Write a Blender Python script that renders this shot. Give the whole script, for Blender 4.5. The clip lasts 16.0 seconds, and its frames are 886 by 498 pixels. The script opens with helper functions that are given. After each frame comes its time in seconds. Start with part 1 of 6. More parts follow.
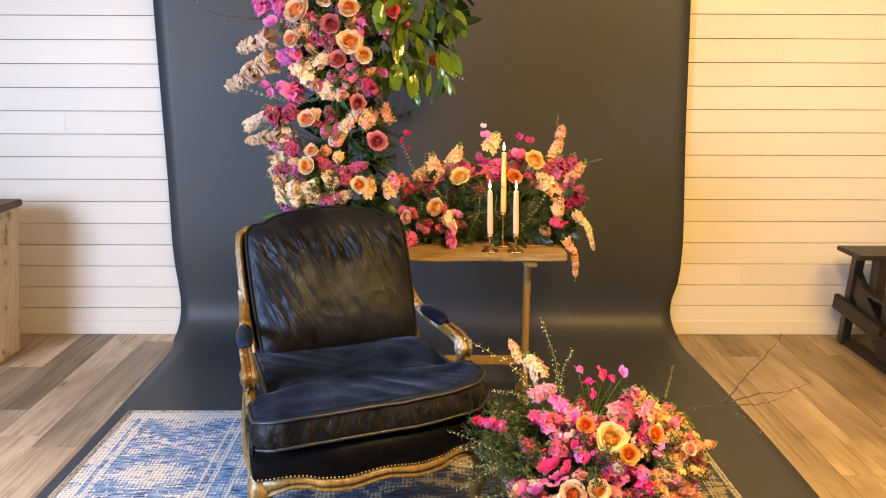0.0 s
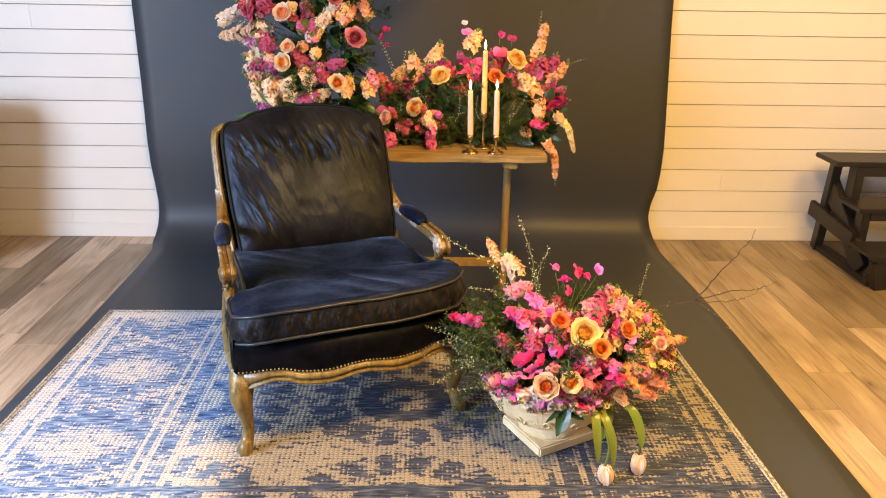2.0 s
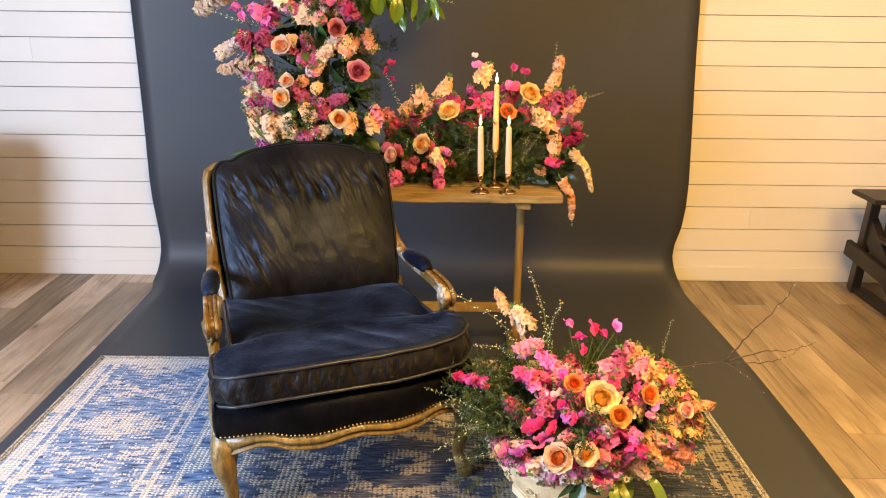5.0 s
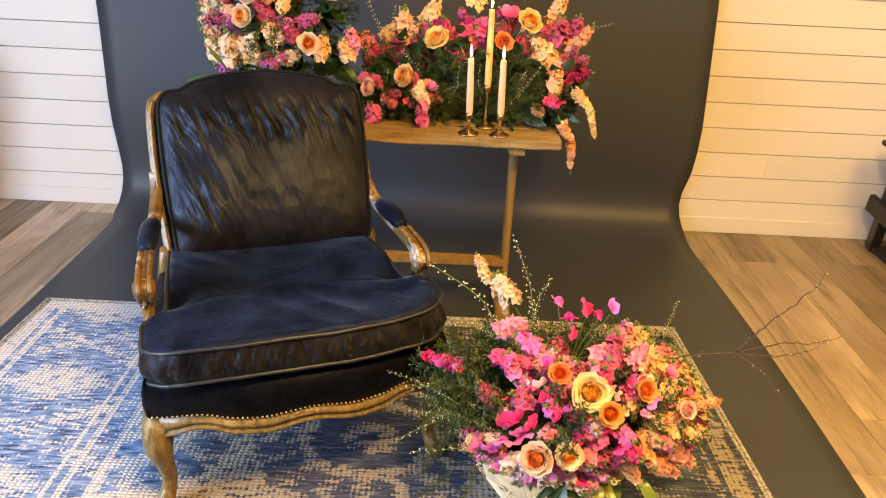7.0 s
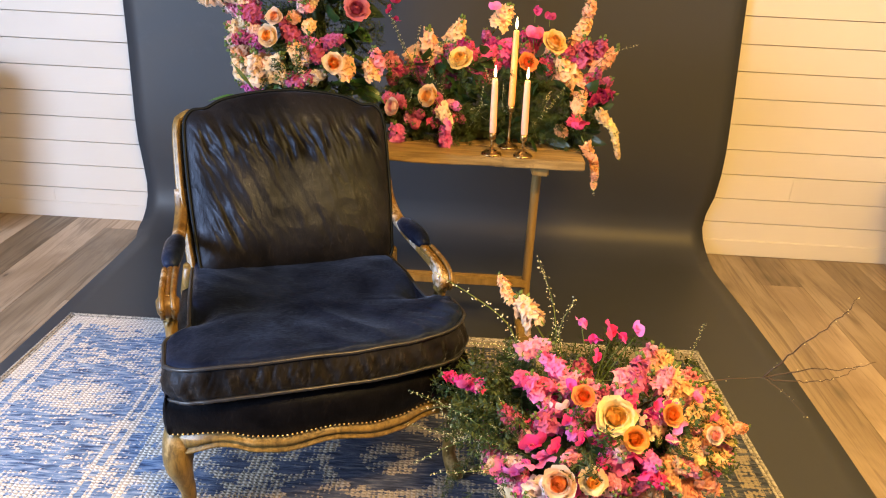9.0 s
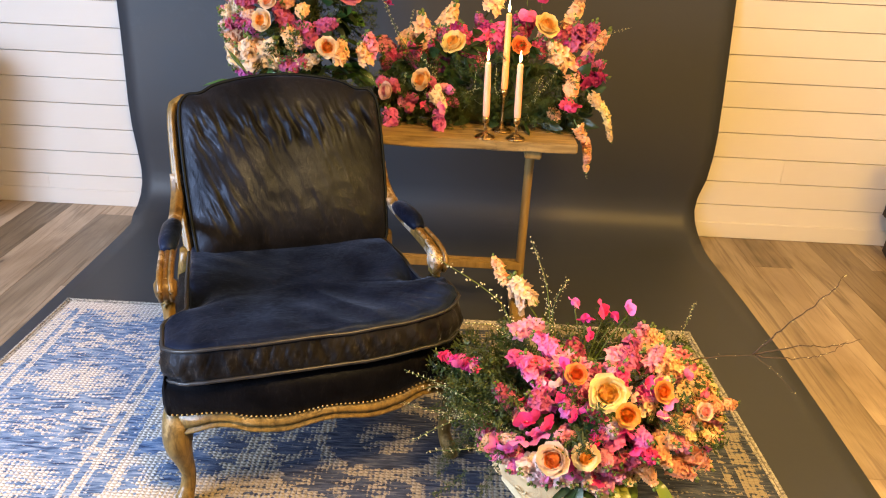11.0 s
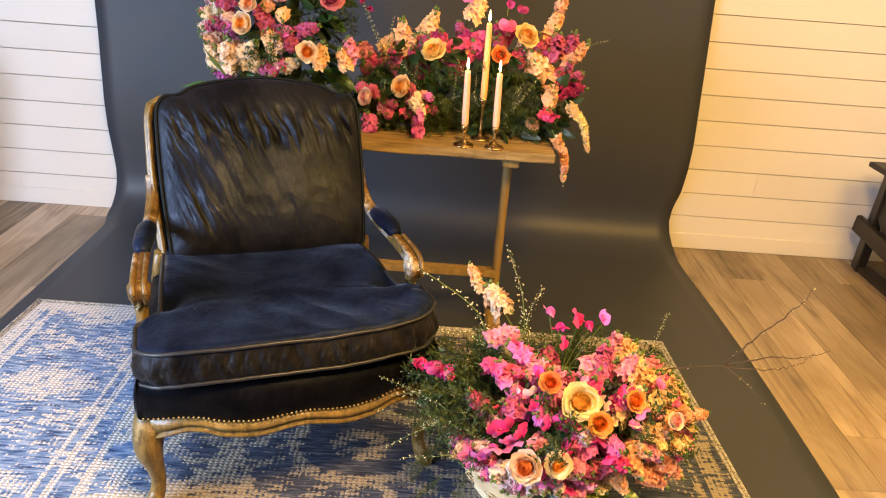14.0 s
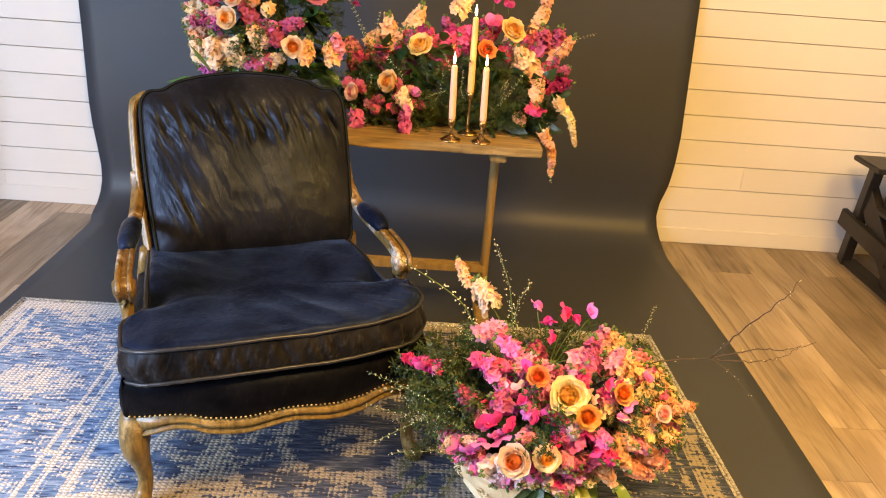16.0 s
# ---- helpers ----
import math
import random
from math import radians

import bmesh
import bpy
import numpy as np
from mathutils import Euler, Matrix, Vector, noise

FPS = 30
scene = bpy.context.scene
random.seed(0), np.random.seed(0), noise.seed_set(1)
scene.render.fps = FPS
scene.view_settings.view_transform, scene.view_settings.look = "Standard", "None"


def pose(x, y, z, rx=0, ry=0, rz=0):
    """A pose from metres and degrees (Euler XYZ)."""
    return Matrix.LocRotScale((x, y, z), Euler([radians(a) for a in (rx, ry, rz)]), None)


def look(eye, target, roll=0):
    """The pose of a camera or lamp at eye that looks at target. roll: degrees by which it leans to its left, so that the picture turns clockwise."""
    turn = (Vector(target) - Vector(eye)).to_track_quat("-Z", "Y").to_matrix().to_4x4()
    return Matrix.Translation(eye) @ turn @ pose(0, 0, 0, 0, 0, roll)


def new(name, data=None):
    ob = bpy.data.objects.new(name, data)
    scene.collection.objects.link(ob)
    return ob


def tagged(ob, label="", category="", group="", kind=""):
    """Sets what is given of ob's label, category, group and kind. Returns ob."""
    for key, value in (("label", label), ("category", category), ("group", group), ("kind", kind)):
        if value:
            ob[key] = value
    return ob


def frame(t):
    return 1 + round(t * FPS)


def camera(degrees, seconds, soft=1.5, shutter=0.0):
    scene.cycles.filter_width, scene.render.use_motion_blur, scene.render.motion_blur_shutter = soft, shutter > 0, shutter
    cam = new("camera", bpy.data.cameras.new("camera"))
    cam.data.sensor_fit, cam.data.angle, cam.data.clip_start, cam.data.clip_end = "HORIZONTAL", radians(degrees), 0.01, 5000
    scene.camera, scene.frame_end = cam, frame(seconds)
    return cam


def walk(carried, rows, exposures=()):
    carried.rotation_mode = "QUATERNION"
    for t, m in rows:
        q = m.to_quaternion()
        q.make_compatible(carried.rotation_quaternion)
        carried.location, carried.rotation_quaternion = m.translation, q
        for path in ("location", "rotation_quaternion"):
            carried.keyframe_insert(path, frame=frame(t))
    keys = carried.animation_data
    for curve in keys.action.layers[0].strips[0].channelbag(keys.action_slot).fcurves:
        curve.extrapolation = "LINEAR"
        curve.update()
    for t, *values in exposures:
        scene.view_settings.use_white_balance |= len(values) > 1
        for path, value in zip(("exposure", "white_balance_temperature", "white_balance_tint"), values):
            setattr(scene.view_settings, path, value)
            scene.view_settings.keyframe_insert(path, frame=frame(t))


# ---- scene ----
cam = camera(60.2, 16.0, soft=1.1)
PATH = [
    (0, (0.049, 0.087, 1.549), (0.063, 2.029, 1.07), 0.2),
    (0.5, (0.059, 0.079, 1.531), (0.086, 2.005, 0.994), 0.2),
    (1, (0.062, 0.073, 1.502), (0.1, 1.983, 0.91), 0.3),
    (1.5, (0.061, 0.075, 1.5), (0.101, 1.967, 0.853), 0.5),
    (2, (0.062, 0.077, 1.507), (0.123, 1.95, 0.808), 1.0),
    (2.5, (0.065, 0.068, 1.506), (0.124, 1.951, 0.837), 1.1),
    (3, (0.066, 0.062, 1.51), (0.109, 1.959, 0.88), 0.8),
    (3.5, (0.069, 0.061, 1.509), (0.086, 1.966, 0.9), 0.5),
    (3.7, (0.07, 0.061, 1.515), (0.075, 1.966, 0.905), 0.4),
    (5.8, (0.151, 0.514, 1.492), (0.156, 2.383, 0.78), 0.8),
    (6, (0.148, 0.556, 1.487), (0.176, 2.41, 0.738), 1.1),
    (6.5, (0.168, 0.609, 1.499), (0.21, 2.424, 0.66), 1.9),
    (7, (0.195, 0.641, 1.505), (0.201, 2.46, 0.672), 2.8),
    (7.5, (0.191, 0.649, 1.494), (0.135, 2.477, 0.685), 2.6),
    (8, (0.195, 0.649, 1.497), (0.122, 2.484, 0.705), 2.4),
    (8.5, (0.197, 0.645, 1.504), (0.142, 2.485, 0.722), 2.7),
    (9, (0.183, 0.648, 1.499), (0.138, 2.486, 0.713), 2.8),
    (11.5, (0.184, 0.617, 1.498), (0.162, 2.441, 0.677), 2.8),
    (12, (0.188, 0.616, 1.501), (0.178, 2.441, 0.683), 3.2),
    (12.5, (0.187, 0.61, 1.5), (0.187, 2.438, 0.689), 3.6),
    (13, (0.185, 0.611, 1.502), (0.198, 2.442, 0.697), 3.9),
    (13.5, (0.184, 0.616, 1.506), (0.208, 2.448, 0.704), 4.2),
    (14, (0.183, 0.617, 1.502), (0.215, 2.45, 0.702), 4.4),
    (14.5, (0.177, 0.618, 1.498), (0.219, 2.45, 0.697), 4.5),
    (15, (0.184, 0.618, 1.497), (0.232, 2.449, 0.692), 4.5),
    (15.5, (0.185, 0.622, 1.496), (0.238, 2.451, 0.689), 4.5),
    (16, (0.188, 0.619, 1.496), (0.249, 2.448, 0.69), 4.4),
]
walk(cam, [(t, look(eye, target, roll)) for t, eye, target, roll in PATH])

# ---- world and lights ----
world = bpy.data.worlds.new("sky")
scene.world = world
world.use_nodes = True
wn = world.node_tree.nodes
sky = wn.new("ShaderNodeTexSky")
sky.sky_type, sky.sun_disc = "NISHITA", False
sky.sun_elevation, sky.sun_rotation = radians(35), radians(250)
wn["Background"].inputs[1].default_value = 0.07
world.node_tree.links.new(sky.outputs[0], wn["Background"].inputs[0])


def area_lamp(name, eye, target, sx, sy, watts, color):
    d = bpy.data.lights.new(name, "AREA")
    d.shape, d.size, d.size_y, d.energy, d.color = "RECTANGLE", sx, sy, watts, color
    ob = new(name, d)
    ob.matrix_world = look(eye, target)
    return ob


area_lamp("window_daylight", (-3.50, 0.30, 1.60), (-1.1, 1.10, 0.15), 2.2, 1.7, 375, (0.61, 0.75, 1.0))
area_lamp("ceiling_lamp_east", (2.3, 2.0, 2.82), (2.0, 2.9, 0.0), 0.9, 0.9, 128, (1.0, 0.558, 0.088))
area_lamp("ceiling_lamp_middle", (0.75, 0.95, 2.82), (0.62, 1.40, 0.0), 0.45, 0.45, 168, (1.0, 0.572, 0.18))

# ---- materials ----


def material(name, base, rough=0.6, metal=0.0):
    m = bpy.data.materials.new(name)
    m.use_nodes = True
    b = m.node_tree.nodes["Principled BSDF"]
    b.inputs["Base Color"].default_value = (*base, 1)
    b.inputs["Roughness"].default_value = rough
    b.inputs["Metallic"].default_value = metal
    return m, m.node_tree, b


def node(nt, kind, **values):
    n = nt.nodes.new(kind)
    for k, v in values.items():
        n.inputs[k.replace("_", " ")].default_value = v
    return n


def coords(nt, scale=(1, 1, 1), kind="Object", shift=False):
    tc = nt.nodes.new("ShaderNodeTexCoord")
    mp = nt.nodes.new("ShaderNodeMapping")
    mp.inputs["Scale"].default_value = scale
    nt.links.new(tc.outputs[kind], mp.inputs["Vector"])
    if shift:
        info = nt.nodes.new("ShaderNodeObjectInfo")
        mul = nt.nodes.new("ShaderNodeMath")
        mul.operation = "MULTIPLY"
        mul.inputs[1].default_value = 37.0
        nt.links.new(info.outputs["Random"], mul.inputs[0])
        comb = nt.nodes.new("ShaderNodeCombineXYZ")
        for i in range(3):
            nt.links.new(mul.outputs[0], comb.inputs[i])
        nt.links.new(comb.outputs[0], mp.inputs["Location"])
    return mp.outputs[0]


def noise_tex(nt, vec, scale, detail=4.0, rough=0.55, distortion=0.0):
    n = node(nt, "ShaderNodeTexNoise", Scale=scale, Detail=detail, Roughness=rough, Distortion=distortion)
    nt.links.new(vec, n.inputs["Vector"])
    return n.outputs["Fac"]


def ramp(nt, fac, *stops):
    r = nt.nodes.new("ShaderNodeValToRGB")
    while len(r.color_ramp.elements) < len(stops):
        r.color_ramp.elements.new(0.5)
    for e, (p, c) in zip(r.color_ramp.elements, stops):
        e.position, e.color = p, (*c, 1) if len(c) == 3 else c
    nt.links.new(fac, r.inputs[0])
    return r.outputs[0]


def mix(nt, fac, a, b, mode="MIX"):
    n = nt.nodes.new("ShaderNodeMix")
    n.data_type, n.blend_type = "RGBA", mode
    for sock, v in ((n.inputs[0], fac), (n.inputs[6], a), (n.inputs[7], b)):
        if isinstance(v, (int, float)):
            sock.default_value = v
        elif isinstance(v, tuple):
            sock.default_value = (*v, 1)
        else:
            nt.links.new(v, sock)
    return n.outputs[2]


def math_node(nt, op, a, b=0.0):
    n = nt.nodes.new("ShaderNodeMath")
    n.operation = op
    for sock, v in zip(n.inputs, (a, b)):
        if isinstance(v, (int, float)):
            sock.default_value = v
        else:
            nt.links.new(v, sock)
    return n.outputs[0]


def bump(nt, b, height, strength=0.3, distance=0.005):
    n = node(nt, "ShaderNodeBump", Strength=strength, Distance=distance)
    nt.links.new(height, n.inputs["Height"])
    nt.links.new(n.outputs[0], b.inputs["Normal"])


def random_of(nt):
    return nt.nodes.new("ShaderNodeObjectInfo").outputs["Random"]


# painted boards
PAINT, nt, b = material("white_board_paint", (0.71, 0.69, 0.65), 0.45)
v = coords(nt, (1, 1, 1), "Object", True)
n1 = noise_tex(nt, v, 2.2, 3)
n2 = noise_tex(nt, v, 70, 4)
c = mix(nt, n1, (0.63, 0.605, 0.57), (0.70, 0.68, 0.645))
tone = ramp(nt, random_of(nt), (0.0, (0.95, 0.95, 0.95)), (1.0, (1, 1, 1)))
nt.links.new(mix(nt, 1.0, c, tone, "MULTIPLY"), b.inputs["Base Color"])
bump(nt, b, n2, 0.08, 0.002)

# tone of the unseen walls and ceiling, dark to keep bounced light down
UNSEEN_WALL, nt, b = material("dark_unseen_wall", (0.34, 0.31, 0.28), 0.7)
nt.links.new(mix(nt, noise_tex(nt, coords(nt), 3.0), (0.30, 0.27, 0.24), (0.36, 0.33, 0.30)), b.inputs["Base Color"])

GAP, nt, b = material("dark_gap", (0.22, 0.17, 0.13), 0.9)
nt.links.new(mix(nt, noise_tex(nt, coords(nt), 9.0), (0.17, 0.13, 0.10), (0.27, 0.21, 0.16)), b.inputs["Base Color"])

# oak-look floor boards: one print in three tones
def oak(name, low, high, dark):
    m, nt, b = material(name, low, 0.5)
    cloud = noise_tex(nt, coords(nt, (4.5, 1.3, 4.5), "Object", True), 1.0, 4, 0.6, 0.8)
    grain = noise_tex(nt, coords(nt, (26, 1.1, 26), "Object", True), 1.0, 5, 0.65, 1.3)
    fine = noise_tex(nt, coords(nt, (150, 5, 150), "Object", True), 1.0, 4, 0.7)
    c = mix(nt, ramp(nt, cloud, (0.38, (0, 0, 0)), (0.62, (1, 1, 1))), low, high)
    c = mix(nt, math_node(nt, "MULTIPLY", ramp(nt, grain, (0.50, (0, 0, 0)), (0.70, (1, 1, 1))), 0.78), c, dark)
    c = mix(nt, math_node(nt, "MULTIPLY", ramp(nt, fine, (0.48, (0, 0, 0)), (0.75, (1, 1, 1))), 0.30), c, dark)
    tone = ramp(nt, random_of(nt), (0.0, (0.84, 0.84, 0.84)), (1.0, (1.08, 1.06, 1.03)))
    c = mix(nt, 1.0, c, tone, "MULTIPLY")
    kv = node(nt, "ShaderNodeTexVoronoi", Scale=1.0, Randomness=1.0)
    nt.links.new(coords(nt, (5.2, 2.3, 5.2), "Object", True), kv.inputs["Vector"])
    halo = ramp(nt, kv.outputs["Distance"], (0.02, (0.9, 0.9, 0.9)), (0.05, (0.45, 0.45, 0.45)), (0.16, (0, 0, 0)))
    c = mix(nt, halo, c, tuple(x * 0.45 for x in dark))
    nt.links.new(c, b.inputs["Base Color"])
    nt.links.new(ramp(nt, grain, (0.2, (0.40,) * 3), (0.8, (0.58,) * 3)), b.inputs["Roughness"])
    bump(nt, b, fine, 0.14, 0.002)
    return m


OAK_LIGHT = oak("light_grey_oak", (0.31, 0.238, 0.170), (0.49, 0.398, 0.308), (0.16, 0.12, 0.082))
OAK_MID = oak("mid_grey_oak", (0.21, 0.163, 0.115), (0.34, 0.275, 0.205), (0.115, 0.086, 0.058))
OAK_DARK = oak("dark_grey_oak", (0.155, 0.118, 0.080), (0.26, 0.205, 0.145), (0.085, 0.062, 0.042))

# grey seamless paper
PAPER, nt, b = material("grey_seamless_paper", (0.055, 0.058, 0.064), 0.52)
v = coords(nt)
n1 = noise_tex(nt, v, 1.1, 3)
n2 = noise_tex(nt, v, 160, 3)
b.inputs["Specular IOR Level"].default_value = 0.50
c = mix(nt, n1, (0.028, 0.0325, 0.042), (0.038, 0.0435, 0.055))
scuff = ramp(nt, noise_tex(nt, coords(nt, (1.2, 7, 1.2)), 2.6, 6, 0.7), (0.62, (0, 0, 0)), (0.85, (0.5, 0.5, 0.5)))
nt.links.new(mix(nt, scuff, c, (0.08, 0.087, 0.10)), b.inputs["Base Color"])
bump(nt, b, n2, 0.08, 0.001)

# rug
RUG, nt, b = material("blue_cream_woven_rug", (0.3, 0.3, 0.4), 0.95)
v = coords(nt)
sep = nt.nodes.new("ShaderNodeSeparateXYZ")
nt.links.new(v, sep.inputs[0])
streak = noise_tex(nt, coords(nt, (20, 78, 1)), 1.0, 3, 0.6)
blotch = noise_tex(nt, coords(nt, (2.6, 3.4, 1)), 1.0, 3, 0.6)
patch = noise_tex(nt, coords(nt, (30, 48, 1)), 1.0, 3, 0.6)
wob = math_node(nt, "MULTIPLY", math_node(nt, "SUBTRACT", patch, 0.5), 0.26)
# rows of stepped medallions down the field, woven in whole stitches
gx = math_node(nt, "SNAP", math_node(nt, "ADD", sep.outputs[0], -0.005), 0.0125)
gy = math_node(nt, "SNAP", math_node(nt, "ADD", sep.outputs[1], -2.500), 0.0100)
u = math_node(nt, "DIVIDE", math_node(nt, "PINGPONG", gx, 0.37), 0.37)
w = math_node(nt, "DIVIDE", math_node(nt, "PINGPONG", gy, 0.31), 0.31)
far = math_node(nt, "MULTIPLY", math_node(nt, "MAXIMUM", u, w), 0.62)
d = math_node(nt, "ADD", far, math_node(nt, "MULTIPLY", math_node(nt, "ADD", u, w), 0.36))
d = math_node(nt, "ADD", d, wob)
spokes = math_node(nt, "MULTIPLY", math_node(nt, "SINE", math_node(nt, "MULTIPLY", math_node(nt, "ARCTAN2", w, u), 17.0)), 0.30)
rings = ramp(nt, d, (0.0, (0.1,) * 3), (0.075, (0.1,) * 3), (0.085, (0.9,) * 3), (0.235, (0.9,) * 3), (0.25, (0.05,) * 3), (0.47, (0.05,) * 3), (0.49, (0.95,) * 3), (0.60, (0.95,) * 3), (0.62, (0.45,) * 3), (0.95, (0.5,) * 3), (0.97, (0.95,) * 3), (1.2, (0.95,) * 3))
petals = ramp(nt, d, (0.62, (0, 0, 0)), (0.64, (1, 1, 1)), (0.93, (1, 1, 1)), (0.95, (0, 0, 0)))
rings = math_node(nt, "ADD", rings, math_node(nt, "MULTIPLY", spokes, petals))
# a broad border of faded blocks between cream guard lines
edge = math_node(nt, "ABSOLUTE", math_node(nt, "ADD", sep.outputs[0], 0.11))
bx = math_node(nt, "DIVIDE", math_node(nt, "ABSOLUTE", math_node(nt, "SUBTRACT", edge, 0.94)), 0.25)
by = math_node(nt, "DIVIDE", math_node(nt, "PINGPONG", math_node(nt, "ADD", sep.outputs[1], -2.72), 0.24), 0.24)
block = math_node(nt, "ADD", math_node(nt, "MULTIPLY", bx, 0.55), by)
block = ramp(nt, math_node(nt, "ADD", math_node(nt, "MULTIPLY", block, 0.6), math_node(nt, "MULTIPLY", wob, 2.6)), (0.20, (0.72,) * 3), (0.34, (0.20,) * 3), (0.52, (0.14,) * 3), (0.62, (0.66,) * 3), (0.72, (0.30,) * 3))
inside = math_node(nt, "LESS_THAN", edge, 0.60)
pat = math_node(nt, "ADD", math_node(nt, "MULTIPLY", rings, inside), math_node(nt, "MULTIPLY", block, math_node(nt, "SUBTRACT", 1.0, inside)))
for at, half in ((0.61, 0.012), (0.69, 0.010), (0.73, 0.008), (1.13, 0.012), (1.19, 0.030)):
    line = math_node(nt, "LESS_THAN", math_node(nt, "ABSOLUTE", math_node(nt, "SUBTRACT", edge, at)), half)
    pat = math_node(nt, "ADD", pat, math_node(nt, "MULTIPLY", line, 0.55))
for at, half, much in ((2.125, 0.075, 0.08), (2.0, 0.014, -0.9), (1.94, 0.035, 0.05), (3.215, 0.025, 0.9)):
    line = math_node(nt, "LESS_THAN", math_node(nt, "ABSOLUTE", math_node(nt, "SUBTRACT", sep.outputs[1], at)), half)
    pat = math_node(nt, "ADD", pat, math_node(nt, "MULTIPLY", line, much))
slip = math_node(nt, "MULTIPLY", noise_tex(nt, coords(nt, (22, 22, 1)), 1.0, 3, 0.6), 0.012)
thread = math_node(nt, "SINE", math_node(nt, "MULTIPLY", math_node(nt, "ADD", sep.outputs[0], slip), 2 * math.pi / 0.0155))
weft = math_node(nt, "SINE", math_node(nt, "MULTIPLY", math_node(nt, "ADD", sep.outputs[1], slip), 2 * math.pi / 0.0120))
# the navy field, with the chair's shade and warm light painted in too
shaded_field = ramp(nt, math_node(nt, "ADD", sep.outputs[0], 1.0), (0.34, (0, 0, 0)), (0.55, (1, 1, 1)))
total = math_node(nt, "ADD", math_node(nt, "MULTIPLY", pat, 0.43), math_node(nt, "MULTIPLY", streak, 1.05))
total = math_node(nt, "ADD", total, math_node(nt, "MULTIPLY", blotch, 0.30))
total = math_node(nt, "ADD", total, math_node(nt, "MULTIPLY", patch, 0.78))
total = math_node(nt, "ADD", total, math_node(nt, "MULTIPLY", thread, 0.06))
total = math_node(nt, "SUBTRACT", total, math_node(nt, "MULTIPLY", shaded_field, 0.09))
yarn = noise_tex(nt, coords(nt, (15, 105, 1)), 1.0, 3, 0.6)
blue = ramp(nt, yarn, (0.33, (0.035, 0.055, 0.13)), (0.45, (0.105, 0.185, 0.36)), (0.55, (0.21, 0.31, 0.52)), (0.67, (0.40, 0.48, 0.62)))
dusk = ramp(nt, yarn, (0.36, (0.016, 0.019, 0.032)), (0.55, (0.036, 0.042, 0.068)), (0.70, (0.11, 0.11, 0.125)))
blue = mix(nt, math_node(nt, "MULTIPLY", shaded_field, 0.92), blue, dusk)
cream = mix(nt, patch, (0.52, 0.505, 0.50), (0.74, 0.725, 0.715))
# cream cut far down here to carry the chair's shadow
cream = mix(nt, math_node(nt, "MULTIPLY", shaded_field, 0.82), cream, (0.20, 0.168, 0.115))
mask = ramp(nt, math_node(nt, "MULTIPLY", total, 0.5), (0.626, (0, 0, 0)), (0.656, (1, 1, 1)))
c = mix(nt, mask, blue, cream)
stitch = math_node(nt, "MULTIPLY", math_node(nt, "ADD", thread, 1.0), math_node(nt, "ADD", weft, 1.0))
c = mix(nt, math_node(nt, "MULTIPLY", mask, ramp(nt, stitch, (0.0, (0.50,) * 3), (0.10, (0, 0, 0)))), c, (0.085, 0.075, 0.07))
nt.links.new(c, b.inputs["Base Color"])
b.inputs["Specular IOR Level"].default_value = 0.25
relief = math_node(nt, "ADD", math_node(nt, "MULTIPLY", math_node(nt, "MULTIPLY", stitch, mask), 0.35), math_node(nt, "MULTIPLY", yarn, 1.1))
bump(nt, b, relief, 0.55, 0.004)

BINDING, nt, b = material("rug_binding", (0.38, 0.35, 0.28), 0.95)
v = coords(nt)
w = noise_tex(nt, v, 120, 2)
nt.links.new(ramp(nt, w, (0.35, (0.12, 0.12, 0.125)), (0.55, (0.42, 0.41, 0.38))), b.inputs["Base Color"])
bump(nt, b, w, 0.5, 0.003)


def velvet(name, low, high, sheen, tint, gloss, worn, rough=(0.50, 0.36)):
    """Dark velvet: the brushed nap shows as lighter and duller patches with fine crushed streaks."""
    m, nt, b = material(name, low, 0.45)
    v = coords(nt)
    n1 = noise_tex(nt, v, 4.6, 3, 0.5, 0.9)
    n2 = noise_tex(nt, coords(nt, (55, 55, 16)), 1.0, 4, 0.65, 1.6)
    n3 = noise_tex(nt, v, 30.0, 5, 0.75, 0.8)
    n4 = noise_tex(nt, v, 520.0, 2)
    both = math_node(nt, "ADD", math_node(nt, "MULTIPLY", n1, 0.66), math_node(nt, "MULTIPLY", n2, 0.12))
    both = math_node(nt, "ADD", both, math_node(nt, "MULTIPLY", n3, 0.22))
    nap = ramp(nt, both, (0.40, (0.0,) * 3), (0.52, (0.45,) * 3), (0.66, (1, 1, 1)))
    c = mix(nt, nap, low, high)
    # the worn colour paints highlights of the crushed folds as pale streaks
    glint = ramp(nt, n2, (0.56, (0, 0, 0)), (0.72, (0.7,) * 3))
    nt.links.new(mix(nt, math_node(nt, "MULTIPLY", glint, nap), c, worn), b.inputs["Base Color"])
    b.inputs["Specular Tint"].default_value = (0.58, 0.72, 1.0, 1)
    b.inputs["Sheen Tint"].default_value = (*tint, 1)
    b.inputs["Sheen Roughness"].default_value = 0.28
    nt.links.new(math_node(nt, "ADD", math_node(nt, "MULTIPLY", nap, sheen * 0.6), sheen * 0.4), b.inputs["Sheen Weight"])
    nt.links.new(math_node(nt, "ADD", math_node(nt, "MULTIPLY", nap, gloss * 0.6), gloss * 0.4), b.inputs["Specular IOR Level"])
    nt.links.new(ramp(nt, n2, (0.35, (rough[0],) * 3), (0.65, (rough[1],) * 3)), b.inputs["Roughness"])
    h = math_node(nt, "ADD", math_node(nt, "MULTIPLY", n2, 0.8), math_node(nt, "MULTIPLY", n3, 0.35))
    h = math_node(nt, "ADD", h, math_node(nt, "MULTIPLY", n4, 0.08))
    bump(nt, b, h, 0.32, 0.005)
    return m


